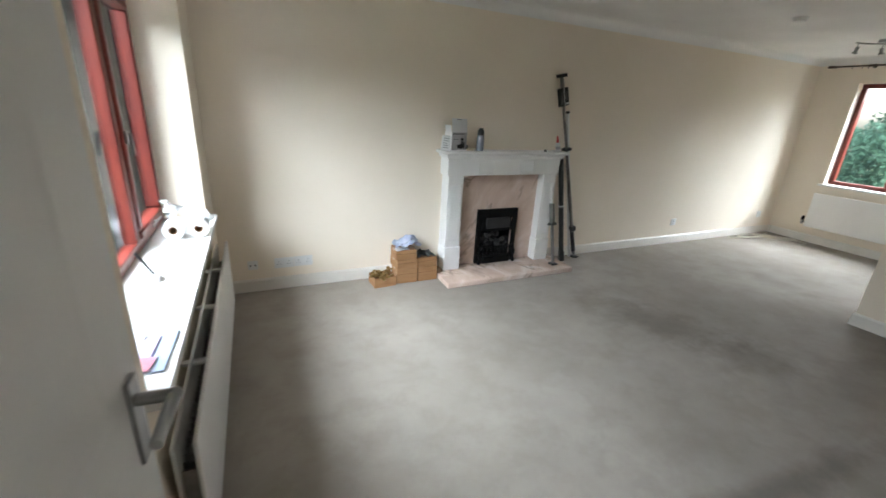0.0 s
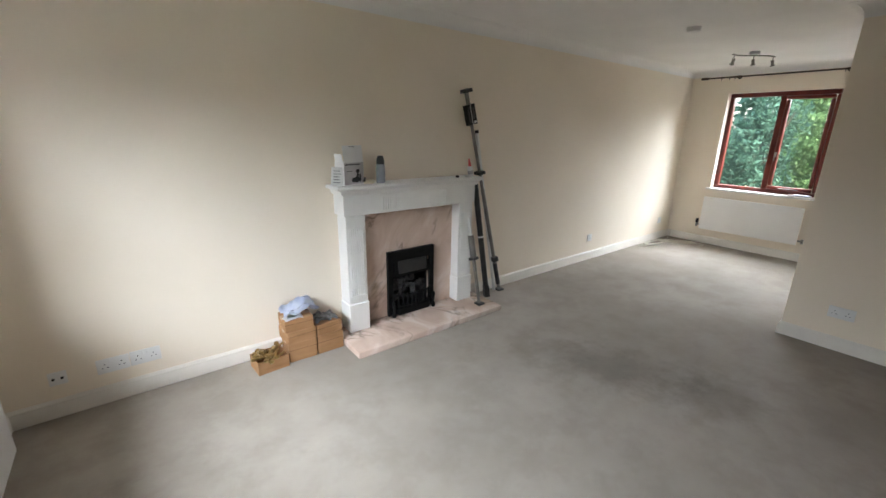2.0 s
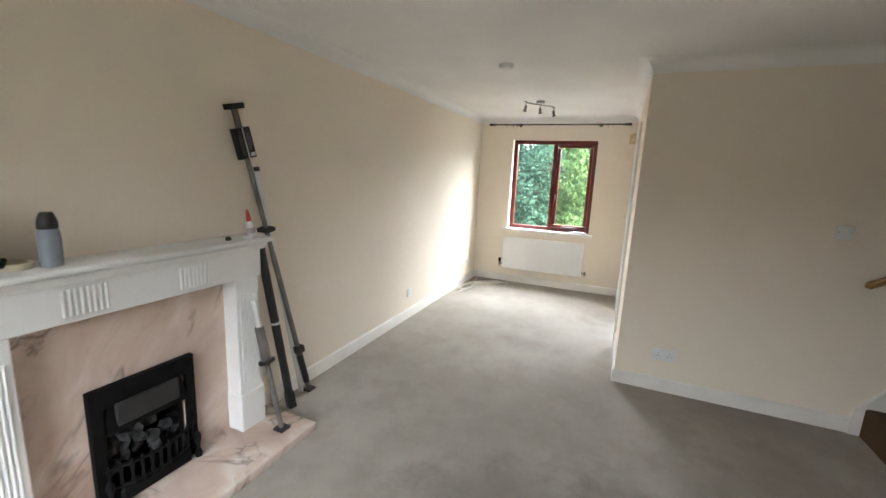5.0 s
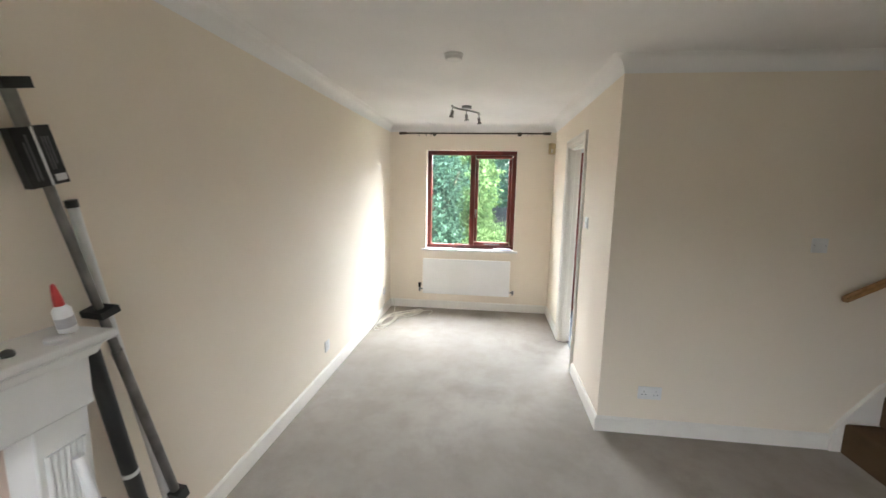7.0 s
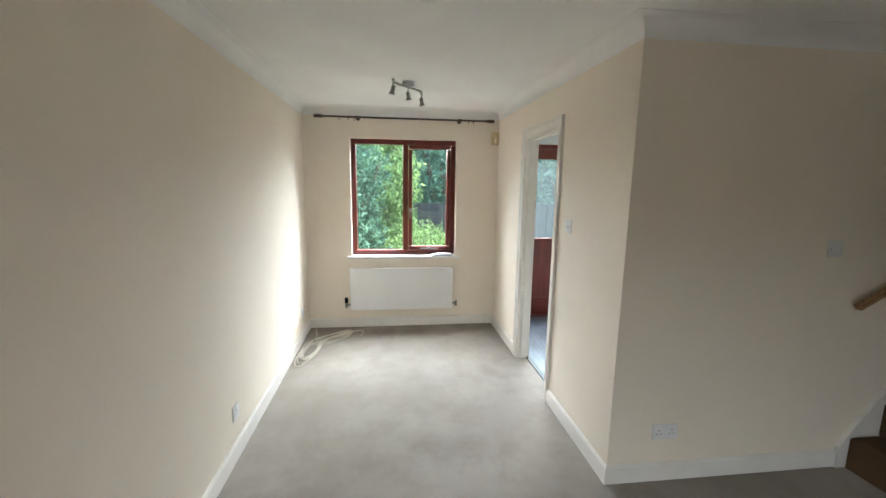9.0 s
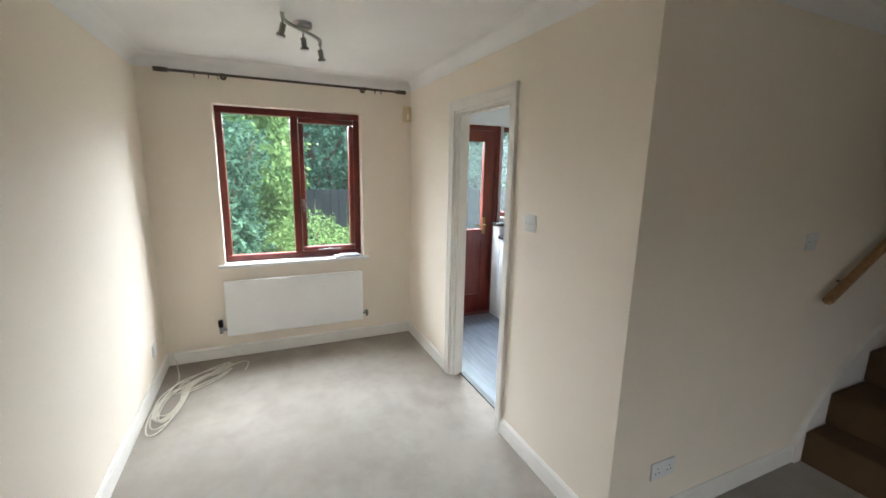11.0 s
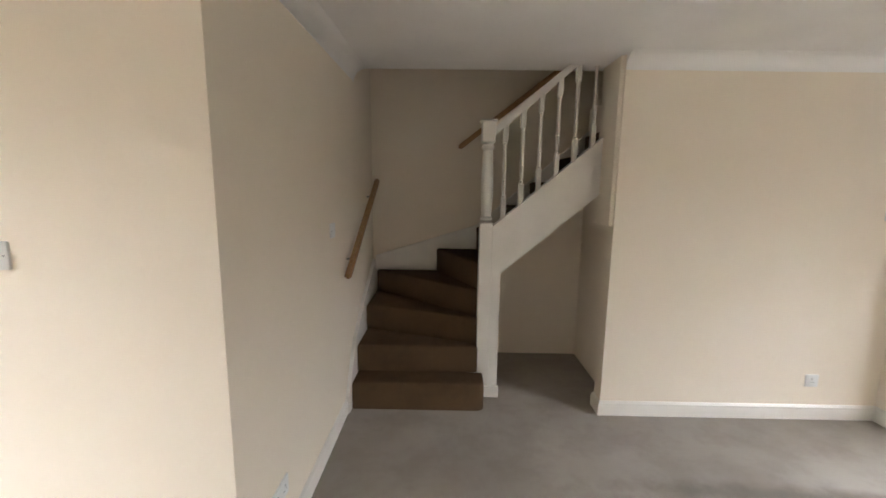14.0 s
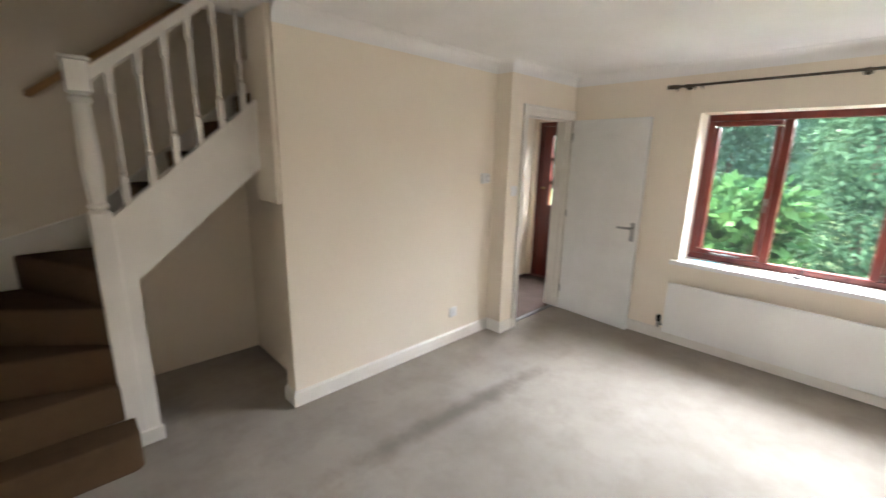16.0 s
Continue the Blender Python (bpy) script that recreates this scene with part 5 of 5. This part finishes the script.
# ---- outdoors ----
def leaf_mat(name, a, b, gloss=0.02):
    m, n, l, bsdf = mat(name, 0.6)
    bsdf.inputs["Specular IOR Level"].default_value = gloss
    g = n.new("ShaderNodeNewGeometry")
    r = n.new("ShaderNodeValToRGB")
    r.color_ramp.elements[0].color, r.color_ramp.elements[1].color = (*a, 1), (*b, 1)
    l.new(g.outputs["Random Per Island"], r.inputs[0])
    l.new(r.outputs[0], bsdf.inputs["Base Color"])
    t = n.new("ShaderNodeBsdfTranslucent")
    l.new(r.outputs[0], t.inputs[0])
    mx = n.new("ShaderNodeMixShader")
    mx.inputs[0].default_value = 0.3
    l.new(bsdf.outputs[0], mx.inputs[1])
    l.new(t.outputs[0], mx.inputs[2])
    l.new(mx.outputs[0], n["Material Output"].inputs[0])
    return m


def leaves(seed, blobs, count, size, droop=0.0):
    """Leaf blades scattered through uneven clumps; blobs: (x, y, z, rx, ry, rz)."""
    g = np.random.default_rng(seed)
    vol = np.array([b[3] * b[4] * b[5] for b in blobs]) ** 0.67
    pick = g.choice(len(blobs), count, p=vol / vol.sum())
    c = np.array(blobs)[pick]
    d = g.normal(size=(count, 3))
    d /= np.linalg.norm(d, axis=1)[:, None]
    lump = 1 + 0.22 * np.sin(d[:, 0] * 7 + c[:, 0] * 5 + seed) * np.sin(d[:, 1] * 8 + c[:, 1] * 3) + 0.14 * np.sin(d[:, 2] * 13 + d[:, 0] * 9)
    r = (0.55 + 0.45 * g.random(count) ** 0.5) * lump
    p = c[:, :3] + d * r[:, None] * c[:, 3:]
    u = g.normal(size=(count, 3)) + d * 0.6
    u[:, 2] -= droop
    u /= np.linalg.norm(u, axis=1)[:, None]
    w = np.cross(u, d + 0.5 * g.normal(size=(count, 3)))
    w /= np.linalg.norm(w, axis=1)[:, None] + 1e-6
    s = size * (0.6 + 0.8 * g.random(count))[:, None]
    q = np.stack([p, p + u * s * 0.5 + w * s * 0.26, p + u * s, p + u * s * 0.5 - w * s * 0.26], 1).reshape(-1, 3)
    me = bpy.data.meshes.new("crown")
    me.from_pydata(q.tolist(), [], np.arange(count * 4).reshape(-1, 4).tolist())
    return me


def plant(name, label, category, base, blobs, count, size, material, height, seed, droop=0.0, stems=3):
    t = thing(name, label, category, base)
    r = random.Random(seed)
    bm = B()
    for k in range(stems):
        p = Vector(base) + Vector((r.uniform(-0.1, 0.1), r.uniform(-0.1, 0.1), -0.05))
        top = Vector(blobs[k % len(blobs)][:3])
        mid = p.lerp(top, 0.5) + Vector((r.uniform(-0.15, 0.15), r.uniform(-0.15, 0.15), 0))
        th = 0.025 + 0.018 * height
        rod(bm, p, mid, th, th * 0.7, 9)
        rod(bm, mid, top, th * 0.7, th * 0.3, 9)
        for j in range(3):
            e = Vector(r.choice(blobs)[:3]) + Vector((r.uniform(-0.3, 0.3), r.uniform(-0.3, 0.3), r.uniform(-0.2, 0.4)))
            rod(bm, mid.lerp(top, 0.2 + 0.25 * j), e, th * 0.35, th * 0.1, 7)
    part("trunk", bm, M_BARK, t, "brown woody stems")
    me = leaves(seed, blobs, count, size, droop)
    me.materials.append(material)
    o = new("crown", me)
    o.parent = t
    o.matrix_parent_inverse = t.matrix_basis.inverted()
    return t


M_BARK = surface("bark", (0.06, 0.045, 0.03), (0.11, 0.085, 0.06), 0.9, 14, 60, 0.4)
L_DARK = leaf_mat("laurel_leaf", (0.024, 0.060, 0.040), (0.068, 0.144, 0.096), 0.1)
L_LIME = leaf_mat("lime_leaf", (0.085, 0.160, 0.060), (0.160, 0.260, 0.100))
L_MID = leaf_mat("garden_leaf", (0.050, 0.110, 0.075), (0.105, 0.205, 0.145))
L_CON = leaf_mat("conifer_leaf", (0.030, 0.082, 0.045), (0.095, 0.195, 0.110))
G0 = -0.18
structure("ground", box(B(), -250, -250, -0.6, 250, 250, G0), surface("lawn", (0.060, 0.110, 0.035), (0.100, 0.165, 0.055), 0.9, 3, 90, 0.4, depth=0.01), "mown green lawn around the house")
# Paving made this pale to bounce daylight up through the rear window.
structure("patio", box(B(), XB + 0.28, -1.0, G0 - 0.1, XB + 2.0, 7.5, G0 + 0.03, 0.01), surface("paving", (0.50, 0.49, 0.46), (0.60, 0.585, 0.55), 0.85, 8, 60, 0.2), "pale concrete garden path")
# Added strip, not a known path: reflects daylight up through the front window.
structure("front_path", box(B(), -0.3, -1.5, G0 - 0.1, 0.88, 8.5, G0 + 0.03, 0.01), surface("bounce_paving", (0.50, 0.49, 0.46), (0.60, 0.585, 0.55), 0.85, 8, 60, 0.2), "pale strip added along the house to bounce light indoors")
structure("driveway", box(B(), -9.0, 5.2, G0 - 0.1, -1.6, 12.0, G0 + 0.02, 0.01), surface("drive_paving", (0.30, 0.29, 0.28), (0.40, 0.39, 0.37), 0.85, 6, 60, 0.2), "pale paved front drive")
plant("shrub", "dense dark glossy evergreen shrub by the window", "shrub", (10.8, 4.4, G0), [(10.7, 4.25, 0.45, 0.55, 0.5, 0.65), (10.8, 4.35, 1.2, 0.55, 0.5, 0.6), (10.8, 4.12, 1.75, 0.42, 0.38, 0.42), (10.9, 4.95, 0.45, 0.6, 0.55, 0.65)], 13000, 0.07, L_DARK, 2.2, 1)
plant("conifer", "feathery light green conifer in the garden", "tree", (12.3, 3.8, G0), [(12.3, 3.75, 0.5, 0.6, 0.6, 0.7), (12.3, 3.75, 1.6, 0.7, 0.6, 0.9), (12.3, 3.8, 2.8, 0.6, 0.55, 0.9), (12.35, 3.7, 3.8, 0.4, 0.4, 0.9)], 16000, 0.09, L_LIME, 4.4, 2, 1.4, 1)
plant("bush", "rounded bright green bush below the window", "bush", (11.0, 3.05, G0), [(11.2, 3.1, 0.35, 0.5, 0.55, 0.5), (11.2, 2.7, 0.22, 0.4, 0.4, 0.4), (11.1, 3.55, 0.2, 0.4, 0.45, 0.42)], 7500, 0.05, L_LIME, 0.8, 3)
plant("garden_tree", "tall leafy tree behind the garden fence", "tree", (15.5, 2.2, G0), [(15.4, 2.3, 2.0, 1.3, 1.5, 1.2), (15.6, 1.2, 3.2, 1.3, 1.3, 1.2), (15.4, 3.0, 3.6, 1.4, 1.4, 1.3), (15.5, 2.0, 5.0, 1.5, 1.5, 1.3)], 16000, 0.14, L_MID, 5.5, 4)
plant("garden_tree", "broad leafy tree at the end of the garden", "tree", (16.5, 7.4, G0), [(16.4, 7.6, 0.6, 1.4, 1.6, 0.9), (16.5, 6.4, 0.7, 1.3, 1.5, 0.8), (16.6, 8.6, 0.9, 1.5, 1.5, 0.8)], 14000, 0.14, L_MID, 3.0, 5)
plant("garden_tree", "leafy tree behind the kitchen window", "tree", (15.0, -1.6, G0), [(15.0, -1.4, 1.5, 1.4, 1.6, 1.6), (15.0, -2.2, 3.0, 1.5, 1.6, 1.3), (15.1, -0.4, 2.6, 1.2, 1.2, 1.2)], 13000, 0.14, L_MID, 4.2, 6)
fence = thing("garden_fence", "dark stained close-boarded garden fence", "fence", (13.2, 1.5, G0))
M_FENCE = surface("fence_stain", (0.020, 0.024, 0.027), (0.036, 0.041, 0.044), 0.9, 5, 60, 0.2, stretch=(6, 6, 1))
M_FENCE.node_tree.nodes["Principled BSDF"].inputs["Specular IOR Level"].default_value = 0.08
for k in range(50):
    y = -2.6 + 0.155 * k
    part("board", box(B(), 13.2 + 0.012 * (k % 2), y, G0, 13.218 + 0.012 * (k % 2), y + 0.15, 1.12 + 0.006 * (k % 3)), M_FENCE, fence)
for k in range(5):
    part("post", box(B(), 13.14, -2.6 + 1.9 * k, G0, 13.195, -2.5 + 1.9 * k, 1.2), M_FENCE, fence)
plant("bush", "bright broad-leaved bush outside the front window", "bush", (-0.9, 2.35, G0), [(-0.9, 2.3, 0.55, 0.55, 0.6, 0.6), (-1.0, 1.8, 0.8, 0.5, 0.5, 0.55), (-0.8, 2.5, 1.05, 0.4, 0.42, 0.32)], 2600, 0.17, leaf_mat("broad_leaf", (0.012, 0.045, 0.018), (0.062, 0.150, 0.050)), 1.5, 7)
plant("conifer", "tall dense conifer outside the front window", "tree", (-3.4, 3.35, G0), [(-3.4, 3.3, 0.5, 0.75, 0.75, 0.8), (-3.4, 3.3, 1.7, 0.75, 0.7, 1.0), (-3.4, 3.35, 3.0, 0.65, 0.6, 1.1), (-3.4, 3.3, 4.3, 0.4, 0.4, 1.0)], 18000, 0.085, L_CON, 5.0, 8, 1.2, 1)
plant("garden_tree", "leafy tree across the front garden", "tree", (-6.2, 0.4, G0), [(-6.2, 0.5, 1.4, 1.3, 1.5, 1.5), (-6.2, -0.4, 2.8, 1.4, 1.5, 1.3), (-6.1, 1.5, 3.0, 1.3, 1.3, 1.3)], 16000, 0.14, L_MID, 4.5, 9)
plant("garden_tree", "leafy tree behind the front conifer", "tree", (-7.6, 5.2, G0), [(-7.5, 5.0, 1.2, 1.3, 1.5, 1.3), (-7.6, 6.2, 2.0, 1.3, 1.3, 1.2), (-7.5, 4.4, 2.8, 1.3, 1.4, 1.2)], 14000, 0.14, L_MID, 4.0, 10)
plant("conifer", "narrow conifer beside the front drive", "tree", (-2.2, 5.4, G0), [(-2.2, 5.4, 0.5, 0.45, 0.45, 0.7), (-2.2, 5.4, 1.6, 0.45, 0.45, 0.8), (-2.2, 5.4, 2.6, 0.3, 0.3, 0.8)], 5000, 0.08, L_CON, 3.2, 12, 1.2, 1)
rail = thing("front_fence", "low white post and rail fence by the drive", "fence", (-4.5, 8.6, G0))
for k in range(8):
    part("post", box(B(), -6.5 + 1.0 * k, 8.55, G0, -6.4 + 1.0 * k, 8.65, 0.75, 0.01), M_TRIM, rail)
for z in (0.2, 0.55):
    part("rail", box(B(), -6.6, 8.58, z, 0.7, 8.62, z + 0.1, 0.01), M_TRIM, rail)

# ---- far woods all round ----
g = np.random.default_rng(20)
far = [(26 * math.cos(t) + 4.5, 26 * math.sin(t) + 2.5, 2.2 + 1.5 * g.random(), 2.6, 2.6, 4.2 + 2.6 * g.random()) for t in np.linspace(0, 2 * math.pi, 56, endpoint=False) if not 0.24 < t < 0.6]
me = leaves(21, far, 150000, 0.55)
me.materials.append(L_MID)
tagged(new("far_trees", me), "distant belt of leafy green trees", "trees", kind="stuff")
